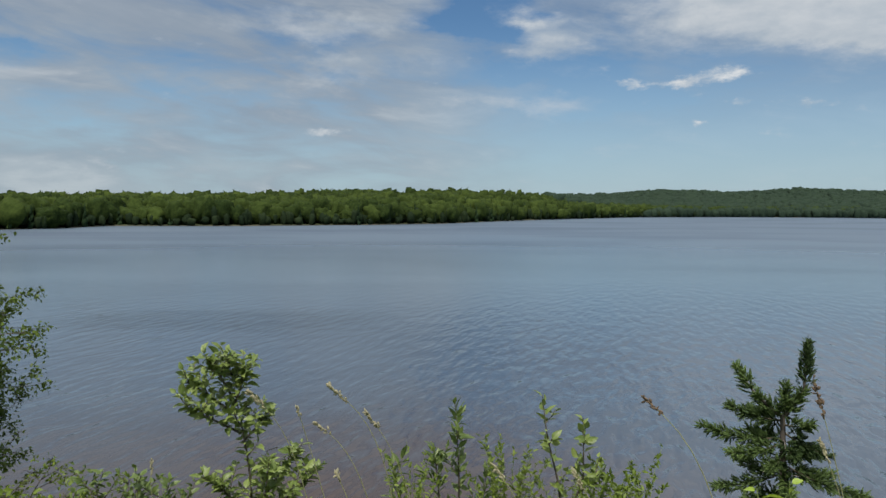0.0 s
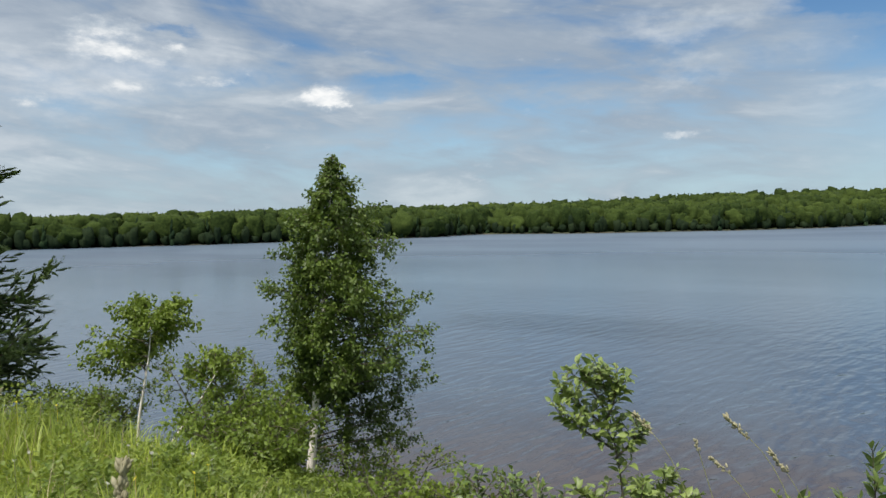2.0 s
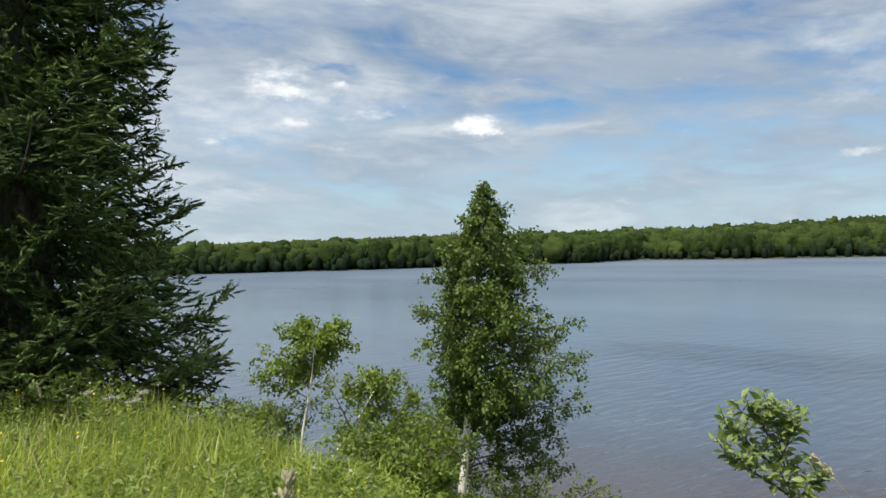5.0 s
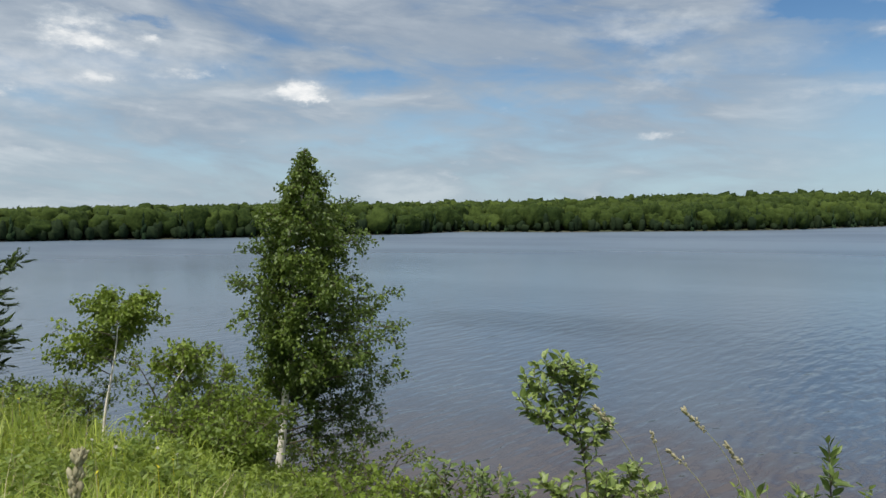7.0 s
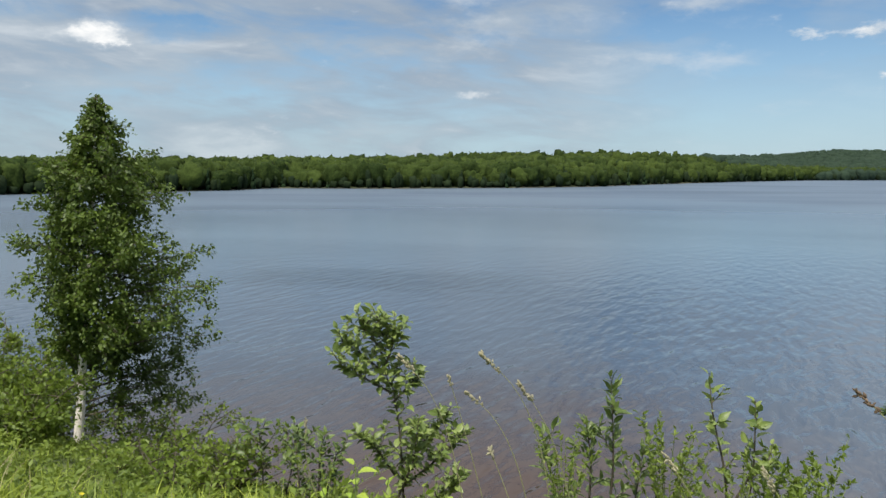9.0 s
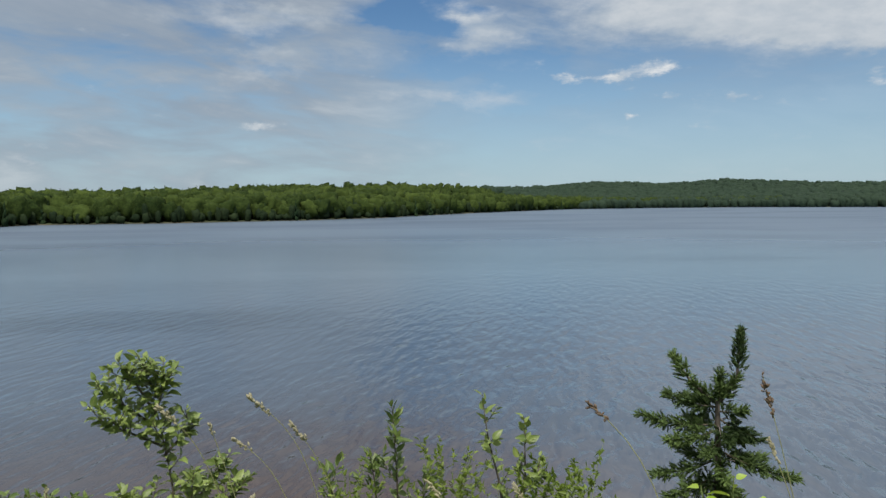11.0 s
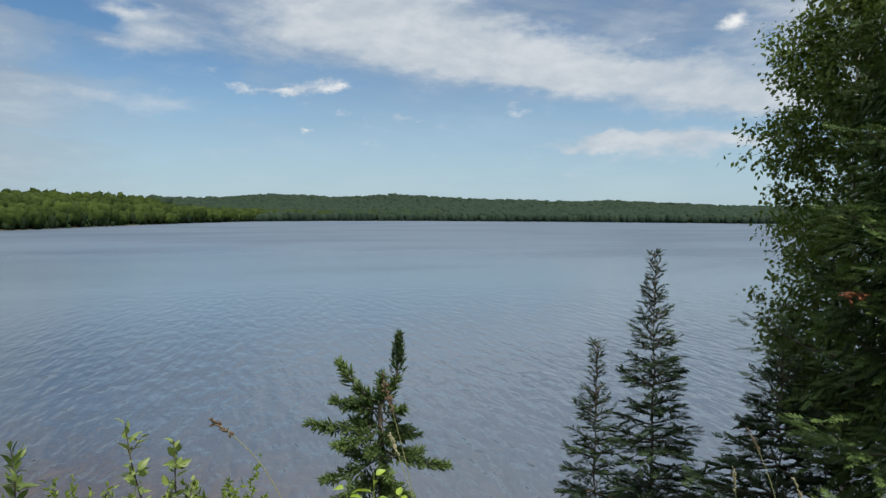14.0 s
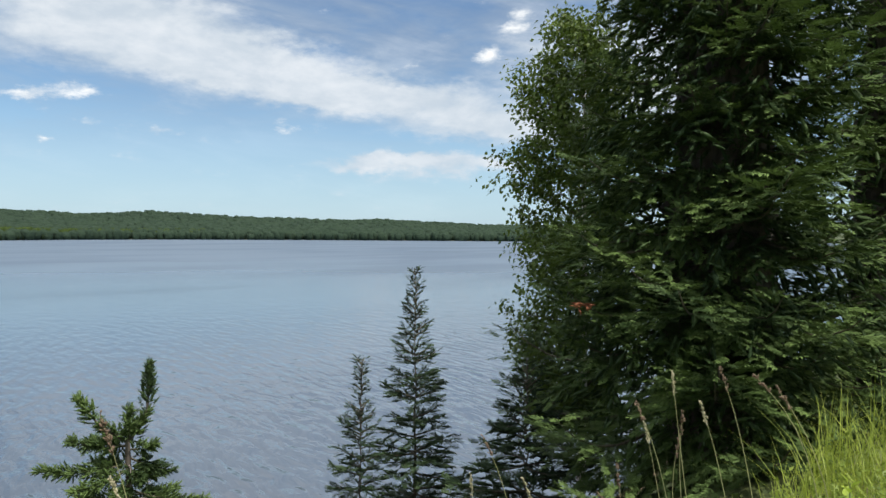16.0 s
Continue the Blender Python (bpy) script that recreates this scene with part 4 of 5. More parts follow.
def forked_spruce():
    """A stunted spruce whose top splits into two bushy leaders, with thick uneven boughs and a bare middle."""
    r = np.random.default_rng(14)
    d, az = 10.0, -25.4
    x, y = spot(az, d)
    z = float(ground_height(x, y)) - 0.08
    right = np.array([math.cos(radians(az)), math.sin(radians(az)), 0])
    back = np.array([-right[1], right[0], 0])
    tree = new("forked_spruce")
    tree.location = (x, y, z)
    tagged(tree, "stunted spruce with a forked two-leader top on the slope", "spruce tree")
    top = EYE - 0.172 * d - z

    def at(a, h, c=0.0):
        return right * (a + FORK_X) + back * c + np.array([0, 0, top + h])

    grown = [spruce_growth(r, right * FORK_X, top - 2.1, 1.05, per_m=13.0, shoot=0.17, sag=0.12, lift=0.10, power=0.5, start=0.2, side_full=1.1, pace=0.5)]
    trunk = [tube([right * FORK_X, at(0.01, -1.8), at(-0.02, -0.95)], (0.06, 0.045, 0.03), 8)]
    # leaders: low end, bend, tip
    for low, knee, tip, wide in ((at(0.0, -1.0), at(0.22, -0.62), at(0.25, 0.02), 0.15), (at(-0.02, -1.0), at(-0.35, -0.74), at(-0.60, -0.38), 0.17)):
        trunk.append(tube([low, knee, tip], (0.026, 0.018, 0.005), 6))
        grown.append(bough_growth(r, low, knee, 0.17, 0.125, 290, 0.0))
        grown.append(bough_growth(r, knee, tip, wide * 0.95, 0.115, 310, 0.0))
    # boughs: root height, reach to the side, end height, depth, fulness
    for h, a, e, c, wide in ((-0.98, 0.0, -0.72, -0.15, 0.16), (-1.05, -0.70, -0.88, -0.1, 0.15), (-1.05, -0.42, -1.0, 0.3, 0.14), (-1.28, -1.02, -1.22, -0.1, 0.15), (-1.35, -0.62, -1.45, -0.35, 0.17), (-1.30, -0.45, -1.30, 0.4, 0.15),
                             (-1.1, 0.30, -1.0, -0.2, 0.14), (-1.2, 0.52, -1.38, -0.15, 0.15), (-1.4, 0.45, -1.52, 0.3, 0.15), (-1.62, 0.95, -1.82, -0.2, 0.15), (-1.68, 0.6, -1.8, 0.4, 0.15), (-1.75, -0.80, -1.98, -0.2, 0.19), (-1.72, -0.55, -1.75, 0.4, 0.15),
                             (-1.95, -0.62, -2.2, -0.4, 0.2), (-2.0, 0.42, -2.25, -0.3, 0.2), (-1.9, 0.2, -2.1, -0.6, 0.16), (-2.05, -0.3, -2.35, 0.5, 0.2), (-1.5, -0.15, -1.55, -0.5, 0.13), (-1.7, 0.1, -1.85, -0.55, 0.15), (-1.3, 0.15, -1.4, -0.4, 0.14), (0.0 - 0.78, 0.02, -0.55, -0.1, 0.12)):
        grown.append(bough_growth(r, at(0.0, h), at(a, e, c), wide, 0.130, 225))
    pile = Pile()
    for g in grown:
        crown_of(pile, g, r, BRUSHES[:2] + FRONDS[:1], 0.5)
        for pts, rad in g[4]:
            v, f = tube(pts, rad, 4)
            part("bough", mesh_of("bough", v, f, M_TWIG), tree)
    for i in range(22):
        w = 2.4 * i
        a = at(0.0, -1.2 - 0.045 * i)
        b = a + (right * math.cos(w) + back * math.sin(w)) * r.uniform(0.15, 0.35) + np.array([0, 0, r.uniform(-0.12, 0.05)])
        part("dead_twig", mesh_of("dead_twig", *tube([a, (a + b) / 2 + (0, 0, 0.02), b], (0.006, 0.004, 0.002), 4), M_DEADTWIG), tree, "bare grey twig")
    stem = Pile()
    for v, f in trunk:
        stem.put(v, f)
    part("trunk", stem.mesh("trunk", M_BARK, True), tree)
    part("crown", pile.mesh("crown", M_SPRUCE), tree)


FORK_X = 0.20
forked_spruce()


# ---- broad-leaved trees and bushes ----
LEAF2 = np.array([(0, 0, 0), (0.28, 0.34, 0.05), (0.68, 0.26, 0.05), (1.0, 0, -0.05), (0.68, -0.26, 0.05), (0.28, -0.34, 0.05), (0.45, 0, -0.03)])
LEAF2_T = np.array([(0, 6, 1), (1, 6, 2), (2, 6, 3), (0, 5, 6), (5, 4, 6), (4, 3, 6)])


LEAF1 = np.array([(0, 0, 0), (0.42, 0.30, 0.06), (1.0, 0, -0.04), (0.42, -0.30, 0.06)])
LEAF1_T = np.array([(0, 2, 1), (0, 3, 2)])


def broad_tree(name, label, category, az, d, top, envelope, leaves, leaf, seed, bark, leaf_mat, stems=1, base=None, lean=0.0, trunk_r=0.05, limbs=46, group="", droop=0.5, spread=0.12, first=0.12, form=(LEAF2, LEAF2_T), bend=1.3, open_front=0.0, open_side=0.0, uneven=(0.75, 1.08)):
    """A small broad-leaved tree. envelope: rows of height fraction, crown half-width and its shift to the side."""
    r = np.random.default_rng(seed)
    x, y = spot(az, d)
    z = float(ground_height(x, y)) - 0.05 if base is None else base
    h = top - z
    right = np.array([math.cos(radians(az)), math.sin(radians(az)), 0])
    back = np.array([-right[1], right[0], 0])
    tree = new(name)
    tree.location = (x, y, z)
    tagged(tree, label, category, group)
    env = np.array(envelope)
    pos, weight, twigs = [], [], Pile()
    for s_i in range(stems):
        sx = lean if stems == 1 else lean + (s_i - (stems - 1) / 2) * 0.5 + r.uniform(-0.1, 0.1)
        hs = h * (1 if s_i == 0 else r.uniform(0.72, 0.95))
        u = np.linspace(0, 1, 12)
        wob = 0.018 * np.sin(u * 7 + seed + s_i)
        axis = right * (sx * u**bend + wob)[:, None] + back * (0.03 * np.cos(u * 5 + s_i))[:, None] * (1 if stems == 1 else 4 * u[:, None]) + np.array([0, 0, 1.0]) * (u * hs)[:, None]
        v, f = tube(axis[:-1], np.maximum(trunk_r * (1 - 0.93 * u), 0.004)[:-1], 8)
        part("trunk", mesh_of("trunk", v, f, bark, smooth=True), tree)
        for i in range(limbs // stems):
            q = first + (0.97 - first) * (i + r.uniform()) / (limbs // stems)
            at = np.array([np.interp(q, u, axis[:, k]) for k in range(3)])
            a = 2.4 * i + r.uniform(-0.6, 0.6)
            if q < open_front and math.sin(a) < 0.0 or q < open_side and math.cos(a) < 0.25:
                continue
            wide, shift = np.interp(q, env[:, 0], env[:, 1]), np.interp(q, env[:, 0], env[:, 2])
            ln = wide * r.uniform(*uneven)
            out = right * math.cos(a) + back * math.sin(a)
            end = at + out * ln + right * shift + np.array([0, 0, ln * r.uniform(0.10, 0.65) * (1 if q > 0.2 else 0.5)])
            mid = at * 0.45 + end * 0.55 + np.array([0, 0, 0.12 * ln])
            t = np.linspace(0, 1, 6)[:, None]
            limb = (1 - t) ** 2 * at + 2 * t * (1 - t) * mid + t * t * end
            v, f = tube(limb, np.linspace(trunk_r * 0.18 * (1 - q) + 0.005, 0.002, 6), 4)
            part("limb", mesh_of("limb", v, f, M_TWIG), tree)
            k = 7
            for j in range(k):
                s = 0.22 + 0.78 * (j + r.uniform()) / k
                p = limb[min(int(s * 5), 4)] + (limb[min(int(s * 5) + 1, 5)] - limb[min(int(s * 5), 4)]) * (s * 5 % 1)
                w = unit(unit(end - at) + r.normal(size=3) * 0.75 + np.array([0, 0, 0.1]))
                tip = p + w * (0.035 + 0.36 * wide * r.uniform(0.4, 1.0)) + np.array([0, 0, -0.05 * droop])
                twigs.put(*tube([p, (p + tip) / 2 + (0, 0, 0.02), tip], (0.0035, 0.0025, 0.0015), 3))
                pos.append((p, tip))
                weight.append((0.07 + wide) * (2.4 if q < 0.3 else 1.0))
    pos = np.array(pos)
    pick = r.choice(len(pos), leaves, p=np.array(weight) / np.sum(weight))
    s = r.uniform(0.1, 1.08, leaves)[:, None]
    p = pos[pick, 0] + (pos[pick, 1] - pos[pick, 0]) * s + r.normal(size=(leaves, 3)) * spread * 0.35 * np.minimum(1.0, 0.3 + np.linalg.norm(pos[pick, 1] - pos[pick, 0], axis=1) / 0.2)[:, None]
    w = unit(unit(pos[pick, 1] - pos[pick, 0]) * 0.6 + r.normal(size=(leaves, 3)) * 0.6 + np.array([0, 0, -droop]))
    up = unit(r.normal(size=(leaves, 3)) * 0.8 + np.array([0, 0, 0.8]) + unit(p * (1, 1, 0)) * 0.4)
    shade = np.clip(r.normal(0.45, 0.25, len(pos))[pick] + r.normal(0, 0.12, leaves), 0, 1)
    pile = Pile()
    pile.put(*scatter(*form, frames_of(w, up), p, leaf * r.uniform(0.65, 1.2, leaves), shade))
    tagged(part("twig_mass", twigs.mesh("twig_mass", M_TWIG), tree), kind="stuff")
    part("crown", pile.mesh("crown", leaf_mat), tree)
    return tree


broad_tree("paper_birch", "young white-barked birch with a full green crown on the bluff edge", "birch tree", 41.1, 8.0, EYE + 0.80,
           [(0.04, 0.20, 0.50), (0.13, 0.44, 0.64), (0.24, 0.64, 0.54), (0.33, 0.72, 0.44), (0.45, 0.72, 0.30), (0.57, 0.68, 0.16), (0.68, 0.56, 0.06), (0.78, 0.40, 0.04), (0.86, 0.24, 0.02), (0.92, 0.10, 0.02), (1.0, 0.0, 0)],
           42000, 0.048, 21, M_BIRCH_BARK, M_BIRCH, form=(LEAF1, LEAF1_T), lean=0.42, trunk_r=0.056, limbs=190, first=0.16, base=-1.62, bend=0.6, open_front=0.30, open_side=0.24, uneven=(0.45, 1.28), spread=0.10)
broad_tree("small_birch", "small thin birch with a sparse crown at the grass edge", "birch tree", 52.8, 9.0, EYE - 0.96,
           [(0.0, 0.1, 0), (0.45, 0.25, -0.1), (0.55, 0.50, -0.22), (0.75, 0.52, -0.10), (0.88, 0.38, 0.06), (1.0, 0.20, 0.12)],
           5000, 0.050, 22, M_BIRCH_BARK, M_ALDER, lean=0.22, trunk_r=0.022, limbs=40, first=0.50, open_front=0.8)
broad_tree("leaning_birch", "thin white birch stem leaning over the slope", "birch tree", 51.4, 8.0, EYE - 1.42,
           [(0.0, 0.05, 0), (0.6, 0.12, 0.1), (0.8, 0.35, 0.1), (1.0, 0.15, 0)], 900, 0.052, 23, M_BIRCH_BARK, M_ALDER, lean=0.75, trunk_r=0.018, limbs=18, first=0.68, open_front=0.8)
for k, (az, d, top, wide, n) in enumerate(((47.6, 8.6, EYE - 1.42, 0.34, 1400), (44.6, 8.3, EYE - 1.45, 0.38, 1300), (44.8, 6.5, EYE - 1.78, 0.34, 1500), (55.4, 9.4, EYE - 1.9, 0.42, 1500), (45.8, 7.0, EYE - 1.62, 0.32, 1900), (34.0, 7.6, EYE - 2.45, 0.40, 900), (57.6, 9.6, EYE - 2.0, 0.38, 1200), (45.2, 7.4, EYE - 2.0, 0.34, 1200), (36.0, 8.6, EYE - 2.35, 0.36, 900), (34.0, 5.8, EYE - 2.26, 0.30, 800), (31.0, 5.2, EYE - 2.0, 0.28, 800), (42.9, 8.9, EYE - 1.62, 0.28, 1300), (41.2, 8.9, EYE - 2.0, 0.36, 1300))):
    broad_tree("alder_bush", "leafy green bush on the bluff edge beside the birches", "bush", az, d, top, [(0, wide * 0.6, 0), (0.4, wide, 0), (0.75, wide * 0.8, 0), (1, 0.12, 0)],
               int(n * 2.1), 0.050, 60 + k, M_TWIG, M_ALDER, form=(LEAF1, LEAF1_T), stems=3, trunk_r=0.018, limbs=36, group="bushes on the bluff edge", droop=0.15, spread=0.14, first=0.15, uneven=(0.45, 1.35))
broad_tree("spruce_foot_bush", "bright green bush in front of the tall spruce", "bush", 68.5, 9.2, EYE - 1.28, [(0, 0.4, 0), (0.5, 0.6, 0), (1, 0.15, 0)], 900, 0.07, 75, M_TWIG, M_ALDER, stems=3, trunk_r=0.016, limbs=30, droop=0.15)
broad_tree("background_birch", "tall leafy birch half hidden behind the broad spruce", "birch tree", -61.2, 12.0, EYE + 3.7,
           [(0.0, 0.3, 0), (0.30, 0.9, -0.25), (0.5, 1.20, -0.1), (0.7, 1.25, 0), (0.85, 1.0, 0), (1.0, 0.3, 0)],
           38000, 0.090, 24, M_BIRCH_BARK, M_BIRCH, trunk_r=0.09, limbs=130, first=0.22, droop=0.7, spread=0.25, form=(LEAF1, LEAF1_T))


# ---- single leaves for saplings ----
def leaf_mesh(name, mat, wide, curl, seed):
    """One broad leaf, 1 long: two halves folded along the midrib, edge bent down to the tip."""
    r = np.random.default_rng(seed)
    s = np.linspace(0.0, 1.0, 7)
    half = wide * np.sin(np.pi * s**0.8) ** 0.85 * (1 - 0.12 * s)
    half[0], half[-1] = 0.02, 0.0
    mid = np.stack([s, 0 * s, -curl * s**2 + 0.02 * r.normal(size=7) * s], -1)
    v = np.concatenate([mid, mid + np.stack([0 * s, half, 0.35 * half], -1), mid + np.stack([0 * s, -half, 0.35 * half], -1)])
    f = []
    for i in range(6):
        f += [(i, i + 1, 8 + i, 7 + i), (i + 1, i, 14 + i, 15 + i)]
    return mesh_of(name, v, np.array(f), mat, smooth=True)


POPLAR = [leaf_mesh("leaf", M_POPLAR, 0.30, 0.15 + 0.12 * k, k) for k in range(4)]
NARROW = [leaf_mesh("leaf", M_SPROUT, 0.19, 0.10 + 0.1 * k, 10 + k) for k in range(3)]
SPROUT = [leaf_mesh("leaf", M_SPROUT, 0.26, 0.15 + 0.12 * k, 30 + k) for k in range(3)]
BRIGHT = [leaf_mesh("leaf", M_YELLOW, 0.34, 0.2 + 0.1 * k, 20 + k) for k in range(3)]


def sapling(name, label, az, d, top, stems, leaf, meshes, seed, per_m=26, category="sapling", group="", rise=0.5, bark=None, start=0.3, dense=1.0, shoots=0, shoot_len=0.16):
    """Upright shoots with single leaves. stems: each a line of (across, below the top, back) in metres."""
    r = np.random.default_rng(seed)
    x, y = spot(az, d)
    z = float(ground_height(x, y))
    right = np.array([math.cos(radians(az)), math.sin(radians(az)), 0])
    back = np.array([-right[1], right[0], 0])
    plant = new(name)
    plant.location = (x, y, z - 0.03)
    tagged(plant, label, category, group)
    lines = []
    for line in stems:
        p = np.array([right * a + back * c + np.array([0, 0, top - b - z]) for a, b, c in line])
        k, u = np.linspace(0, 1, len(p)), np.linspace(0, 1, 14)
        p = np.stack([np.interp(u, k, p[:, i]) for i in range(3)], -1)
        p[1:-1] = 0.5 * p[1:-1] + 0.25 * (p[2:] + p[:-2])
        lines.append((p, per_m * (dense if line is not stems[0] else 1.0), start, 0.009))
        for i in range(shoots):
            q = 0.35 + 0.6 * (i + r.uniform()) / shoots
            at = p[int(q * 13)]
            a = 2.4 * i + r.uniform(-0.5, 0.5)
            w = unit(np.array([math.cos(a), math.sin(a), r.uniform(0.35, 1.1)]))
            ln = shoot_len * r.uniform(0.6, 1.3)
            t = np.linspace(0, 1, 6)[:, None]
            lines.append((at + w * ln * t + np.array([0, 0, 0.25 * ln]) * t * t, 70, 0.15, 0.004))
    for p, many, begin, thick in lines:
        n_p = len(p)
        u = np.linspace(0, 1, n_p)
        v, f = tube(p, np.linspace(thick, 0.0022, n_p), 6)
        stem = part("stem", mesh_of("stem", v, f, bark or M_TWIG, smooth=True), plant)
        ln = np.linalg.norm(np.diff(p, axis=0), axis=1).sum()
        n = max(int(ln * (1 - begin) * many), 4)
        for i in range(n):
            q = begin + (1 - begin) * (i + 0.5) / n
            at = np.array([np.interp(q, u, p[:, c]) for c in range(3)])
            along = unit(p[min(int(q * (n_p - 1)) + 1, n_p - 1)] - p[max(int(q * (n_p - 1)) - 1, 0)])
            a = 2.4 * i + r.uniform(-0.6, 0.6)
            out = unit(np.array([math.cos(a), math.sin(a), 0]) + 0.35 * r.normal(size=3))
            w = unit(out * (1.15 - rise * q) + along * rise * (0.7 + q))
            m = Matrix(frames_of(w[None], unit(np.array([0, 0, 1.0]) + 0.7 * r.normal(size=3) - 0.6 * out)[None])[0].tolist()).to_4x4()
            s = leaf * r.uniform(0.55, 1.15) * (1.0 if q < 0.92 else 0.75)
            part("leaf", meshes[r.integers(0, len(meshes))], stem, at=Matrix.Translation(at + w * 0.012) @ m @ Matrix.Scale(s, 4))
    return plant


sapling("poplar_shrub", "young poplar shrub with broad pale green leaves on the bluff edge", 17.9, 4.5, EYE - 0.89,
        [[(0.16, 1.35, 0), (0.13, 0.75, 0), (0.06, 0.35, 0), (0.0, 0.0, 0)], [(0.05, 0.42, 0), (-0.13, 0.27, 0.05), (-0.25, 0.20, 0.08)], [(0.08, 0.54, 0), (-0.11, 0.40, -0.08), (-0.26, 0.31, -0.1)],
         [(0.03, 0.30, 0), (-0.05, 0.14, -0.05), (-0.10, 0.05, -0.05)], [(0.04, 0.36, 0), (0.09, 0.20, -0.05), (0.11, 0.09, -0.05)], [(0.09, 0.60, 0), (0.20, 0.50, 0.04), (0.26, 0.42, 0.04)], [(0.12, 1.2, 0), (0.3, 0.9, 0.1), (0.46, 0.72, 0.12)], [(0.12, 1.2, 0), (0.38, 1.0, 0.0), (0.60, 0.80, 0.0)], [(0.1, 1.1, 0), (0.0, 0.9, -0.1), (-0.12, 0.78, -0.1)],
         [(0.12, 1.25, 0), (0.22, 0.95, -0.1), (0.25, 0.68, -0.1)], [(0.14, 1.4, 0), (0.40, 1.22, -0.1), (0.55, 1.05, -0.1)]], 0.070, POPLAR, 31, per_m=66, category="shrub", start=0.10, dense=1.7, shoots=8, shoot_len=0.13)
sapling("willow_sapling", "slim willow shoots with narrow upright leaves", -1.0, 4.2, EYE - 1.20,
        [[(0.0, 1.2, 0), (0.03, 0.5, 0), (0.0, 0.0, 0)], [(-0.12, 1.2, 0.05), (-0.10, 0.55, 0.05), (-0.14, 0.30, 0.05)], [(0.12, 1.2, 0), (0.16, 0.75, 0), (0.20, 0.42, 0)], [(-0.2, 1.2, 0), (-0.32, 0.7, 0), (-0.40, 0.38, 0)]], 0.092, NARROW, 32, per_m=54, rise=0.6, shoots=4, shoot_len=0.12)
sapling("cherry_sapling", "thin cherry sapling with scattered oval leaves", -8.4, 4.2, EYE - 1.13,
        [[(0.15, 1.3, 0), (0.12, 0.6, 0), (0.03, 0.25, 0), (0.0, 0.0, 0)], [(0.2, 1.2, 0), (0.26, 0.5, 0), (0.25, 0.13, 0)], [(0.14, 0.8, 0), (0.25, 0.55, 0), (0.36, 0.48, 0)], [(0.05, 1.2, 0), (-0.05, 0.8, 0), (-0.2, 0.55, 0)]], 0.078, POPLAR, 33, per_m=20, rise=0.5, shoots=4, shoot_len=0.10)
sapling("poplar_sprout", "low leafy poplar sprouts at the bluff edge", 27.6, 5.2, EYE - 1.80, [[(0.0, 0.9, 0), (0.03, 0.4, 0), (0, 0, 0)], [(0.1, 0.9, 0), (0.24, 0.4, 0), (0.27, 0.08, 0)], [(-0.1, 0.9, 0), (-0.2, 0.5, 0), (-0.24, 0.2, 0)]], 0.075, SPROUT, 34, shoots=6, per_m=34, group="sprouts at the bluff edge")
sapling("poplar_sprout", "low dark leafy sprouts at the bluff edge", 24.2, 5.0, EYE - 1.75, [[(0.0, 0.9, 0), (-0.03, 0.4, 0), (-0.05, 0, 0)], [(0.1, 0.9, 0), (0.12, 0.4, 0), (0.15, 0.12, 0)], [(0.05, 0.9, 0.1), (0.22, 0.5, 0.1), (0.26, 0.25, 0.1)]], 0.072, SPROUT, 35, shoots=6, per_m=34, group="sprouts at the bluff edge")
sapling("bright_weed", "low plant with broad yellow-green leaves in the grass", 20.2, 3.3, EYE - 1.38, [[(0.0, 0.5, 0), (0.0, 0, 0)], [(0.08, 0.5, 0), (0.16, 0.08, 0)], [(-0.05, 0.5, 0), (-0.16, 0.12, 0)]], 0.085, BRIGHT, 36, per_m=30, category="weed", group="bright weeds", bark=M_GREENSTEM, rise=0.25)
sapling("bright_weed", "low plant with broad yellow-green leaves in the grass", 14.5, 3.3, EYE - 1.50, [[(0.0, 0.4, 0), (0.0, 0, 0)], [(0.08, 0.4, 0), (0.1, 0.05, 0)]], 0.075, BRIGHT, 37, per_m=26, category="weed", group="bright weeds", bark=M_GREENSTEM, rise=0.25)
sapling("bright_weed", "broad yellow-green leaves before the forked spruce", -28.0, 3.2, EYE - 1.14, [[(0.0, 0.7, 0), (0.0, 0, 0)], [(0.05, 0.7, 0), (0.12, 0.1, 0)], [(-0.05, 0.6, 0), (-0.13, 0.06, 0)]], 0.085, BRIGHT, 38, per_m=26, category="weed", group="bright weeds", bark=M_GREENSTEM, rise=0.3, start=0.5)
sapling("bright_weed", "pale green leafy weed in the tall grass", -81.8, 3.2, EYE - 0.86, [[(0.0, 0.7, 0), (0.0, 0, 0)], [(0.05, 0.7, 0), (0.18, 0.1, 0)], [(-0.05, 0.6, 0), (-0.14, 0.12, 0)]], 0.065, BRIGHT, 39, per_m=60, category="weed", group="bright weeds", bark=M_GREENSTEM, rise=0.5, start=0.2)


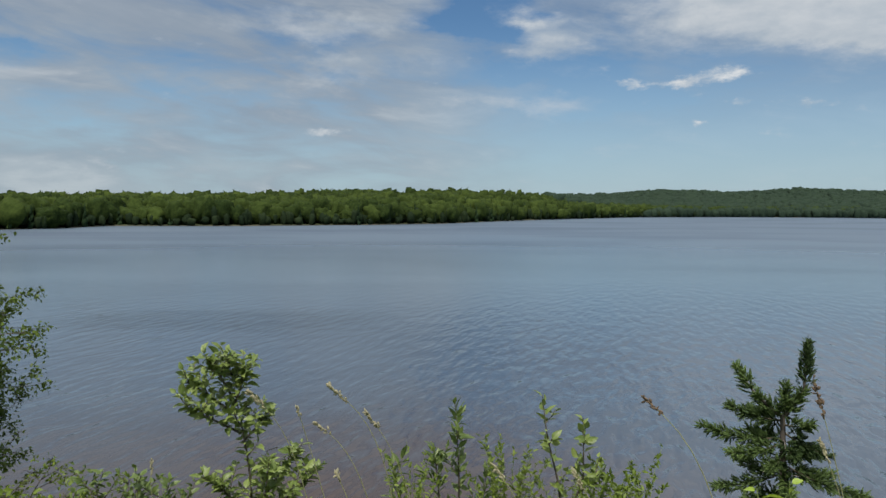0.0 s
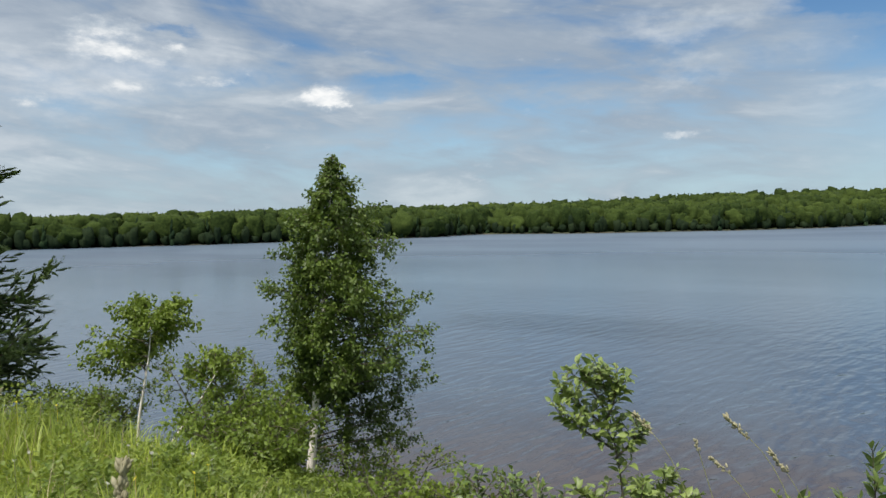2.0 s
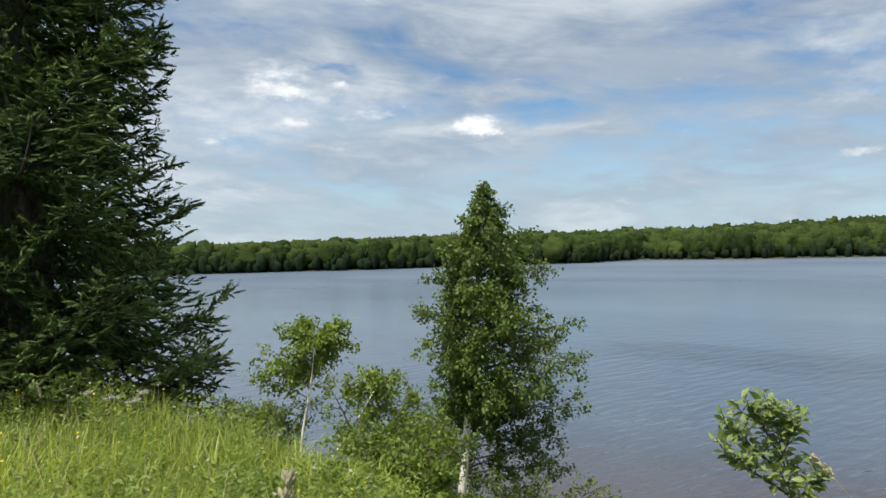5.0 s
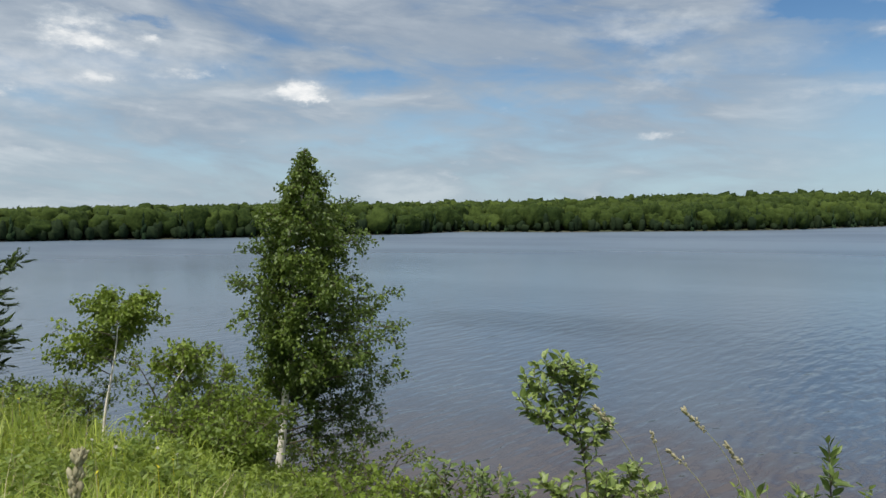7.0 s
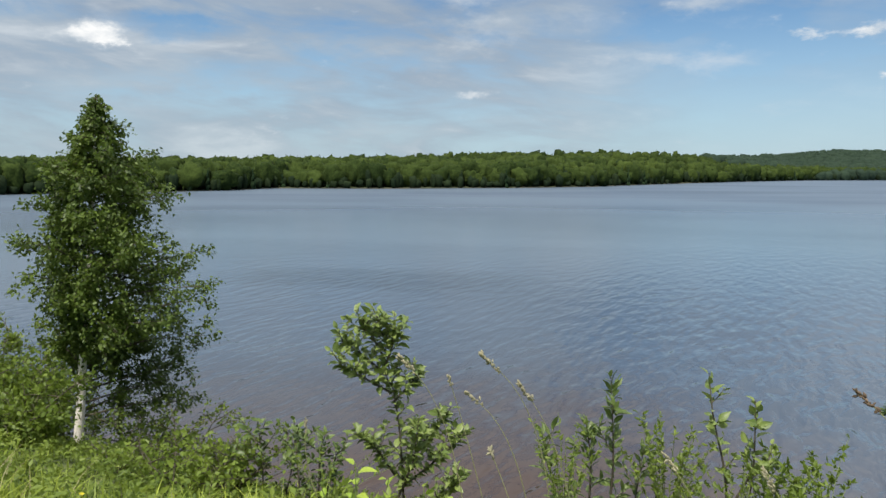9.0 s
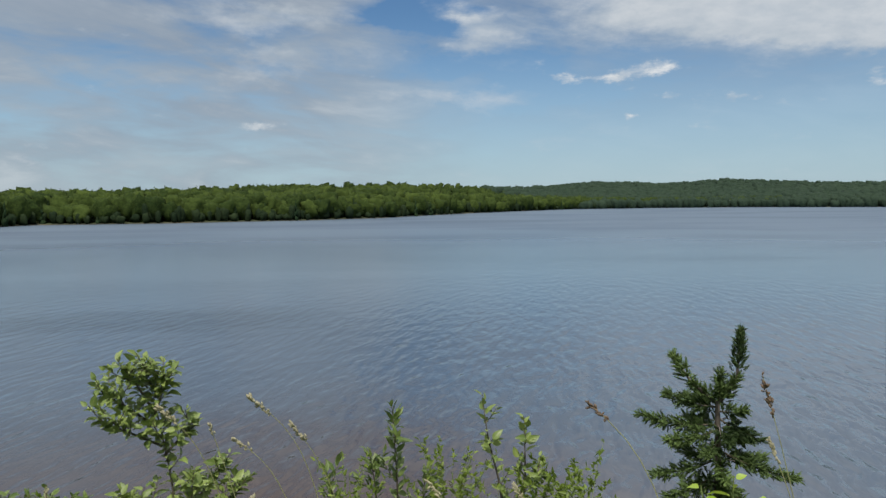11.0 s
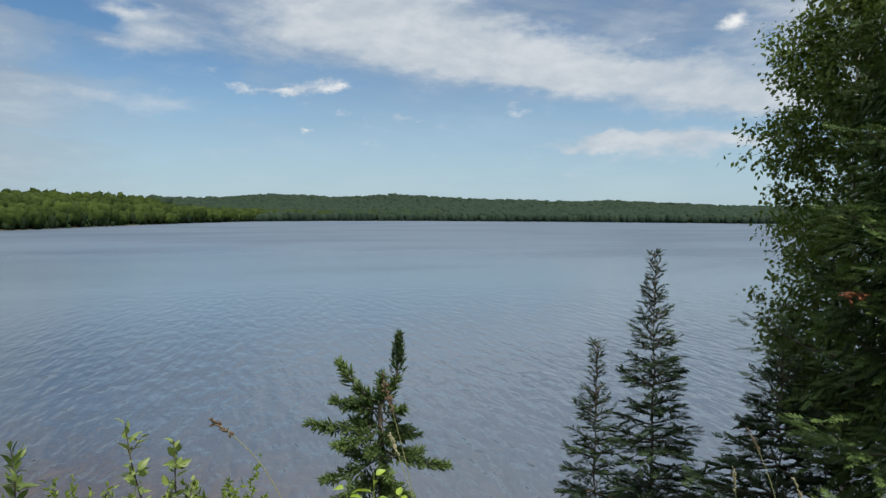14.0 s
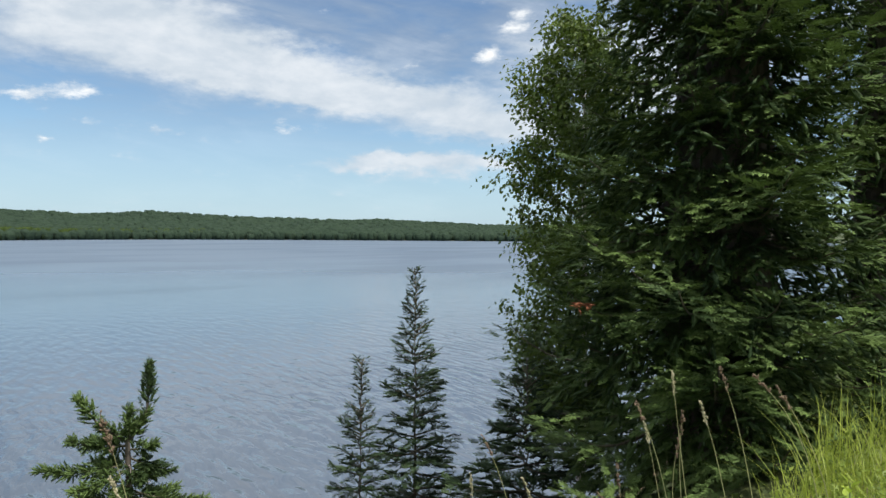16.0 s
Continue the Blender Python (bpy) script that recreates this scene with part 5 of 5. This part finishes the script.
# ---- wispy weeds on the slope edge ----
def wispy(name, label, az, d, top, shoots, reach, leaf, seed, mat, arch=0.3, n_leaf=26):
    """A clump of thin stems with small paired leaves."""
    r = np.random.default_rng(seed)
    x, y = spot(az, d)
    z = float(ground_height(x, y))
    plant = new(name)
    plant.location = (x, y, z - 0.02)
    tagged(plant, label, "weed")
    stem, p_all, w_all = Pile(), [], []
    for i in range(shoots):
        a, h = r.uniform(0, 6.28), (top - z) * r.uniform(0.72, 1.0)
        out = np.array([math.cos(a), math.sin(a), 0])
        u = np.linspace(0, 1, 8)[:, None]
        pts = out * (reach * r.uniform(0.2, 1.0)) * u**2 + np.array([0, 0, 1.0]) * h * (u - arch * 0.35 * u**3) + out * 0.03
        stem.put(*tube(pts, np.linspace(0.0035, 0.001, 8), 4), 0.5)
        k = r.uniform(0.35, 1.0, n_leaf)
        q = np.stack([np.interp(k, u[:, 0], pts[:, c]) for c in range(3)], -1)
        p_all.append(q)
        w_all.append(unit(r.normal(size=(n_leaf, 3)) + np.array([0, 0, 0.6])))
    p, w = np.concatenate(p_all), np.concatenate(w_all)
    pile = Pile()
    pile.put(*scatter(LEAF2 * (1, 0.55, 1), LEAF2_T, frames_of(w, r.normal(size=w.shape) + (0, 0, 1)), p, leaf * r.uniform(0.6, 1.2, len(p)), r.uniform(0, 1, len(p))))
    tagged(part("stemwork", stem.mesh("stemwork", M_GREENSTEM), plant), kind="stuff")
    tagged(part("foliage", pile.mesh("foliage", mat), plant), kind="stuff")


wispy("feathery_weed", "pale feathery weed clump at the bluff edge", -5.6, 4.0, EYE - 1.22, 26, 0.30, 0.040, 41, M_FORB, n_leaf=34)
wispy("feathery_weed", "thin pale weed clump at the bluff edge", 2.5, 3.9, EYE - 1.30, 16, 0.28, 0.038, 42, M_FORB, n_leaf=22)
wispy("vetch", "arching vetch sprays with tiny leaves", -13.0, 4.0, EYE - 0.98, 16, 0.42, 0.042, 43, M_ALDER, arch=0.9, n_leaf=44)
wispy("vetch", "arching vetch sprays with tiny leaves", -16.8, 4.1, EYE - 1.06, 15, 0.45, 0.042, 44, M_ALDER, arch=0.9, n_leaf=44)
wispy("feathery_weed", "thin pale weed clump at the bluff edge", -11.0, 3.9, EYE - 1.36, 18, 0.4, 0.038, 45, M_FORB, n_leaf=26)
wispy("feathery_weed", "thin weedy stems at the bluff edge", 22.5, 4.2, EYE - 1.62, 12, 0.4, 0.04, 46, M_FORB, n_leaf=20)


# ---- grass seed stalks ----
def seed_head(r, base, way, length, fat, mat_tone):
    """Clustered spikelets along the top of a stalk."""
    pile = Pile()
    n = int(36 * max(length / 0.08, 0.6))
    s = np.sort(r.beta(1.1, 1.0, n))
    clump = 0.55 + 0.45 * np.abs(np.sin(s * 9 + r.uniform(0, 3)))
    p = base + way * (s * length)[:, None] + r.normal(size=(n, 3)) * (fat * 0.32 * clump * (1.1 - 0.75 * s))[:, None]
    w = unit(way + r.normal(size=(n, 3)) * 0.40)
    k = np.linspace(0, 1, 5)
    spike, f = tube(np.stack([k, 0.02 * np.sin(k * 6), 0 * k], -1), 0.24 * np.sin(np.pi * (0.08 + 0.9 * k)) ** 0.8, 5)
    pile.put(*scatter(spike, f, frames_of(w, r.normal(size=(n, 3))), p, fat * r.uniform(0.8, 1.4, n) * clump, np.clip(mat_tone + r.normal(0, 0.2, n), 0, 1)))
    return pile


def stalk(az, d, el, nod, length, fat, seed, mat=None, label="pale orchard grass stalk with a clustered seed head", side=0.25):
    """A grass stalk whose head shows at az, el; nod: how far the head leans to the side."""
    r = np.random.default_rng(seed)
    x, y = spot(az, d)
    right = np.array([math.cos(radians(az)), math.sin(radians(az)), 0])
    tip = np.array([x, y, EYE + d * math.tan(radians(el))])
    bx, by = (tip + right * side)[:2]
    root = np.array([bx, by, float(ground_height(bx, by)) - 0.02])
    way = unit(right * nod + np.array([0.05 * r.normal(), 0.05 * r.normal(), math.sqrt(max(1 - nod * nod, 0.02))]))
    neck = tip - way * length * 0.5
    u = np.linspace(0, 1, 12)[:, None]
    ctrl = neck - way * 0.30 * np.linalg.norm(neck - root)
    pts = (1 - u) ** 2 * root + 2 * u * (1 - u) * ctrl + u * u * neck
    plant = new("grass_stalk")
    plant.location = root
    tagged(plant, label, "grass stalk", "grass seed stalks")
    v, f = tube(np.concatenate([pts, [neck + way * length * 0.9]]) - root, np.linspace(0.0024, 0.0010, 13), 5)
    stem = part("stem", mesh_of("stem", v, f, M_STALK, np.full(len(v), 0.5), True), plant)
    part("seed_head", seed_head(r, neck - root, way, length, fat, 0.5).mesh("seed_head", mat or M_SEED), stem)


stalk(56.6, 2.3, -17.6, 0.15, 0.13, 0.030, 64, label="pale fluffy grass plume in the meadow")
for row in ((16.2, 2.6, -15.8, -0.65, 0.090, 0.017, 51), (9.2, 2.6, -15.8, -0.72, 0.105, 0.018, 52), (10.7, 2.5, -18.5, -0.75, 0.075, 0.015, 53), (6.3, 2.65, -18.0, -0.55, 0.085, 0.017, 54), (12.9, 2.2, -17.2, -0.3, 0.04, 0.010, 55), (9.6, 1.9, -22.8, -0.35, 0.045, 0.012, 56), (-4.9, 1.9, -22.6, -0.6, 0.06, 0.014, 57), (-12.0, 1.8, -22.8, -0.5, 0.055, 0.014, 58), (24.5, 2.6, -20.2, 0.1, 0.05, 0.012, 59), (-30.9, 2.25, -18.0, -0.35, 0.07, 0.012, 63)):
    stalk(*row)
for row in ((-18.2, 1.9, -16.4, -0.75, 0.07, 0.014, 61), (-30.4, 2.23, -14.1, -0.25, 0.13, 0.012, 62)):
    stalk(*row, mat=M_SEED_BROWN, label="dry brown dock stalk with a rough seed spike")
for i, (az, el, nod) in enumerate(((-71.2, -10.3, -0.15), (-74.4, -9.8, -0.3), (-68.6, -12.6, -0.4), (-68.9, -14.0, -0.2), (-67.4, -17.0, -0.1), (-57.4, -15.7, -0.5), (-60.3, -18.6, -0.35), (-76.6, -9.9, -0.7), (-71.8, -13.0, 0.05), (-56.2, -18.6, -0.1), (-71.2, -14.7, 0.1), (-66.0, -19.0, -0.7), (-73.3, -12.2, -0.3), (-78.2, -10.6, -0.6))):
    stalk(az, 2.7 + 0.12 * (i % 4), el, nod, 0.085, 0.011, 80 + i, mat=M_SEED_BROWN if i % 3 else M_SEED, label="nodding grass stalk with a brownish seed head", side=0.18)
for i, (az, el, nod) in enumerate(((64.8, -10.6, 0.5), (61.5, -11.4, 0.4), (70.8, -9.2, -0.3))):
    stalk(az, 7.6 + 0.3 * (i % 3), el, nod, 0.14, 0.022, 110 + i, label="tall pale grass stalk before the spruce", side=-0.1)


def umbel(az, d, el, wide, seed):
    """A flower stalk with a flat-topped head of pale florets on thin rays."""
    r = np.random.default_rng(seed)
    x, y = spot(az, d)
    root = np.array([x, y, float(ground_height(x, y)) - 0.02])
    h = EYE + d * math.tan(radians(el)) - root[2]
    plant = new("umbel_flower")
    plant.location = root
    tagged(plant, "greyish white flat-topped flower on a tall stalk before the spruce", "flower", "flowers before the spruce")
    fork = np.array([0.03 * r.normal(), 0.03 * r.normal(), h - 0.6 * wide])
    v, f = tube([(0, 0, 0), fork * (0.3, 0.3, 0.55), fork], (0.005, 0.004, 0.003), 5)
    part("stem", mesh_of("stem", v, f, M_STALK, np.full(len(v), 0.4), True), plant)
    head, rays = Pile(), Pile()
    for i in range(16):
        a, q = 2.4 * i, math.sqrt((i + 0.5) / 16)
        end = fork + np.array([math.cos(a) * q * wide, math.sin(a) * q * wide, wide * (0.6 - 0.18 * q) + 0.01 * r.normal()])
        rays.put(*tube([fork, (fork + end) / 2 + (0, 0, -0.01), end], (0.0016, 0.0013, 0.001), 3))
        n = 14
        p = end + r.normal(size=(n, 3)) * (0.016, 0.016, 0.005)
        head.put(*scatter(LEAF1 * (1, 1.3, 1) - (0.45, 0, 0), LEAF1_T, frames_of(r.normal(size=(n, 3)) * (1, 1, 0.2), np.array([0, 0, 1.0]) + 0.3 * r.normal(size=(n, 3))), p, r.uniform(0.009, 0.015, n), r.uniform(0, 1, n)))
    tagged(part("raywork", rays.mesh("raywork", M_STALK), plant), kind="stuff")
    part("flower_head", head.mesh("flower_head", M_FLORET), plant, "pale clustered florets")


for i, (az, d, el, wide) in enumerate(((66.6, 7.4, -10.1, 0.05), (65.2, 7.6, -10.5, 0.07), (67.9, 7.9, -9.6, 0.05), (64.1, 7.7, -10.0, 0.05))):
    umbel(az, d, el, wide, 130 + i)


# ---- grass and weeds of the bluff top ----
def blade(bend, seed):
    u = np.array([0, 0.35, 0.7, 1.0])
    x = bend * u**2
    z = u * (1 - 0.35 * bend * u)
    w = 0.5 * np.array([1.0, 0.85, 0.55, 0.0])
    v = np.concatenate([np.stack([x[:3], w[:3], z[:3]], -1), np.stack([x[:3], -w[:3], z[:3]], -1), [(x[3], 0, z[3])]])
    f = np.array([(0, 3, 4), (0, 4, 1), (1, 4, 5), (1, 5, 2), (2, 5, 6)])
    return v, f


def verge(xy):
    """Growth gets low towards the trodden crest, but not by the tall spruce."""
    low = np.clip(0.40 + 0.28 * (crest(xy[:, 0]) - xy[:, 1]), 0.40, 1.0)
    side = np.clip((np.abs(xy[:, 0] + 0.2) - 4.6) / 2.0, 0, 1)
    return low + (1.0 - low) * side


def grass(name, label, xy, tall, wide, seed, mat=M_GRASS):
    r = np.random.default_rng(seed)
    pile = Pile()
    kinds = [blade(b, k) for k, b in enumerate((0.15, 0.35, 0.6, 0.9))]
    pick = r.integers(0, 4, len(xy))
    z = ground_height(xy[:, 0], xy[:, 1]) - 0.01
    patch = np.sin(xy[:, 0] * 1.9 + 1.3 * np.sin(xy[:, 1] * 1.1)) * 0.5 + 0.5
    mottle = 0.65 + 0.6 * np.sin(xy[:, 0] * 4.7 + 2.0 * np.sin(xy[:, 1] * 3.1)) * np.sin(xy[:, 1] * 5.3 + 1.4 * np.sin(xy[:, 0] * 2.2))
    h = tall * r.uniform(0.40, 1.15, len(xy)) * (0.62 + 0.35 * patch + 0.22 * mottle) * verge(xy)
    for k, (v, f) in enumerate(kinds):
        m = pick == k
        a = r.uniform(0, 6.28, m.sum())
        o = np.zeros(m.sum())
        turns = np.stack([np.stack([np.cos(a), -np.sin(a), o], -1), np.stack([np.sin(a), np.cos(a), o], -1), np.stack([o, o, o + 1], -1)], 1)
        local = v[None] * np.stack([h[m], np.full(m.sum(), 1.0), h[m]], -1)[:, None]
        local[:, :, 1] *= (wide * r.uniform(0.6, 1.4, m.sum()))[:, None]
        vv = np.einsum("nij,nvj->nvi", turns, local) + np.stack([xy[m, 0], xy[m, 1], z[m]], -1)[:, None]
        ff = f[None] + (np.arange(m.sum()) * len(v))[:, None, None]
        t = np.clip(0.02 + 0.66 * patch[m] * mottle[m] + r.normal(0, 0.27, m.sum()), 0, 1)
        pile.put(vv.reshape(-1, 3), ff.reshape(-1, 3), np.repeat(t, len(v)))
    tagged(new(name, pile.mesh(name, mat)), label, "grass", kind="stuff")


def sow(n, az0, az1, d0, d1, past, seed):
    """Places between two bearings and distances, up to a little past the crest."""
    r = np.random.default_rng(seed)
    az = np.radians(r.uniform(az0, az1, n) + 5.0 * r.normal(size=n))
    d = np.sqrt(r.uniform(d0**2, d1**2, n))
    q = np.stack([-np.sin(az) * d, np.cos(az) * d], -1)
    return q[q[:, 1] < crest(q[:, 0]) + past]


grass("meadow_grass", "bright green tall meadow grass on the bluff top", sow(52000, 22, 92, 1.4, 13, 0.7, 1), 0.64, 0.0125, 1)
grass("brink_grass", "low grass where the bluff falls away by the birches", sow(8000, 18, 48, 2.6, 9, 3.2, 11), 0.36, 0.0105, 11)
grass("near_grass", "bright fresh grass in front of the bushes", sow(6500, 12, 40, 1.6, 4.4, 0.5, 31), 0.44, 0.010, 31)
grass("edge_grass", "thin grass along the bluff edge", sow(9500, -67, 24, 1.2, 4.3, 1.3, 2), 0.34, 0.006, 2)
grass("tall_grass", "tall yellow-green grass with long blades beside the spruce", sow(3600, -100, -67, 1.6, 7.5, 0.6, 3), 0.92, 0.0065, 3)
grass("under_grass", "dense grass below the tall blades by the spruce", np.concatenate([sow(6000, -105, -67, 1.5, 7.5, 0.6, 13), sow(9000, -80, -48, 1.3, 4.8, 1.8, 23)]), 0.28, 0.007, 13)
grass("trodden_grass", "short grass round the viewpoint", np.concatenate([sow(5000, 85, 270, 0.3, 6.5, 9, 4), sow(3000, -100, 95, 0.3, 1.9, 9, 14)]), 0.30, 0.009, 4)


grass("dry_stems", "thin pale dry stems standing through the meadow", sow(3600, 26, 88, 2.6, 12, 0.3, 15), 0.82, 0.005, 15, M_DRY)


def forbs(name, label, xy, tall, leaf, seed, clumped=0.0):
    """Leafy weeds through the grass, gathered in clumps."""
    r = np.random.default_rng(seed)
    clump = np.sin(xy[:, 0] * 2.9 + 1.7 * np.sin(xy[:, 1] * 1.9)) * np.sin(xy[:, 1] * 3.7 + 1.2 * np.sin(xy[:, 0] * 1.3))
    xy = xy[clump + 0.35 * r.normal(size=len(xy)) > clumped - 1.0]
    n, per = len(xy), 16
    z = ground_height(xy[:, 0], xy[:, 1])
    h = tall * r.uniform(0.5, 1.1, n) * verge(xy)
    s = r.uniform(0.25, 1.0, (n, per))
    p = np.stack([np.repeat(xy[:, :1], per, 1), np.repeat(xy[:, 1:], per, 1), z[:, None] + s * h[:, None]], -1) + r.normal(size=(n, per, 3)) * 0.015
    w = unit(r.normal(size=(n, per, 3)) * (1, 1, 0.5) + (0, 0, 0.35))
    pile = Pile()
    t = np.clip(r.normal(0.5, 0.3, n)[:, None] + 0.3 * (s - 0.6), 0, 1).ravel()
    pile.put(*scatter(LEAF1 * (1, 0.8, 1), LEAF1_T, frames_of(w.reshape(-1, 3), r.normal(size=(n * per, 3)) * 0.5 + (0, 0, 1)), p.reshape(-1, 3), leaf * r.uniform(0.6, 1.2, n * per), t))
    tagged(new(name, pile.mesh(name, M_FORB)), label, "weeds", kind="stuff")


forbs("meadow_weeds", "leafy green weeds growing through the meadow grass", sow(9500, 24, 90, 2.2, 12, 0.7, 5), 0.64, 0.054, 5, 1.05)
forbs("brink_weeds", "low leafy weeds where the bluff falls away", sow(1800, 18, 48, 2.6, 9, 3.2, 12), 0.30, 0.045, 12)
forbs("edge_weeds", "leafy weeds along the bluff edge", sow(500, -10, 40, 2.6, 6.0, 1.4, 6), 0.42, 0.055, 6)
forbs("slope_weeds", "leafy weeds in the tall grass by the spruce", sow(500, -92, -62, 2.0, 7, 0.6, 7), 0.45, 0.055, 7)


def flowers(name, label, xy, tall, wide, seed, mat):
    """Small open flowers at the height of the grass tips."""
    r = np.random.default_rng(seed)
    z = ground_height(xy[:, 0], xy[:, 1]) + tall * r.uniform(0.75, 1.15, len(xy)) * verge(xy)
    pile = Pile()
    for x, y, h in zip(xy[:, 0], xy[:, 1], z):
        up = unit(np.array([0, 0, 1.0]) + 0.5 * r.normal(size=3) - 0.3 * unit(np.array([x, y, 0.0])))
        a = np.arange(9) * 0.698
        e = unit(np.cross(up, (0.3, 0.9, 0.1)))
        way = np.cos(a)[:, None] * e + np.sin(a)[:, None] * np.cross(up, e) + 0.25 * up
        pile.put(*scatter(LEAF1 * (1, 0.7, 1), LEAF1_T, frames_of(way, np.tile(up, (9, 1))), np.tile((x, y, h), (9, 1)), wide * r.uniform(0.8, 1.1, 9), r.uniform(0.3, 1, 9)))
        pile.put(*tube([(x, y, h), (x + 0.01, y, h - 0.2), (x, y, h - 0.5)], (0.0018, 0.002, 0.0025), 3), 0.1)
    tagged(new(name, pile.mesh(name, mat)), label, "flowers", kind="stuff")


flowers("meadow_daisies", "scattered small white flowers in the meadow grass", sow(40, 28, 80, 3.0, 9, 0.3, 61), 0.62, 0.018, 61, M_FLORET)
flowers("meadow_buttercups", "scattered small yellow flowers in the meadow grass", sow(70, 28, 80, 2.6, 9, 0.3, 62), 0.62, 0.015, 62, M_BUTTERCUP)
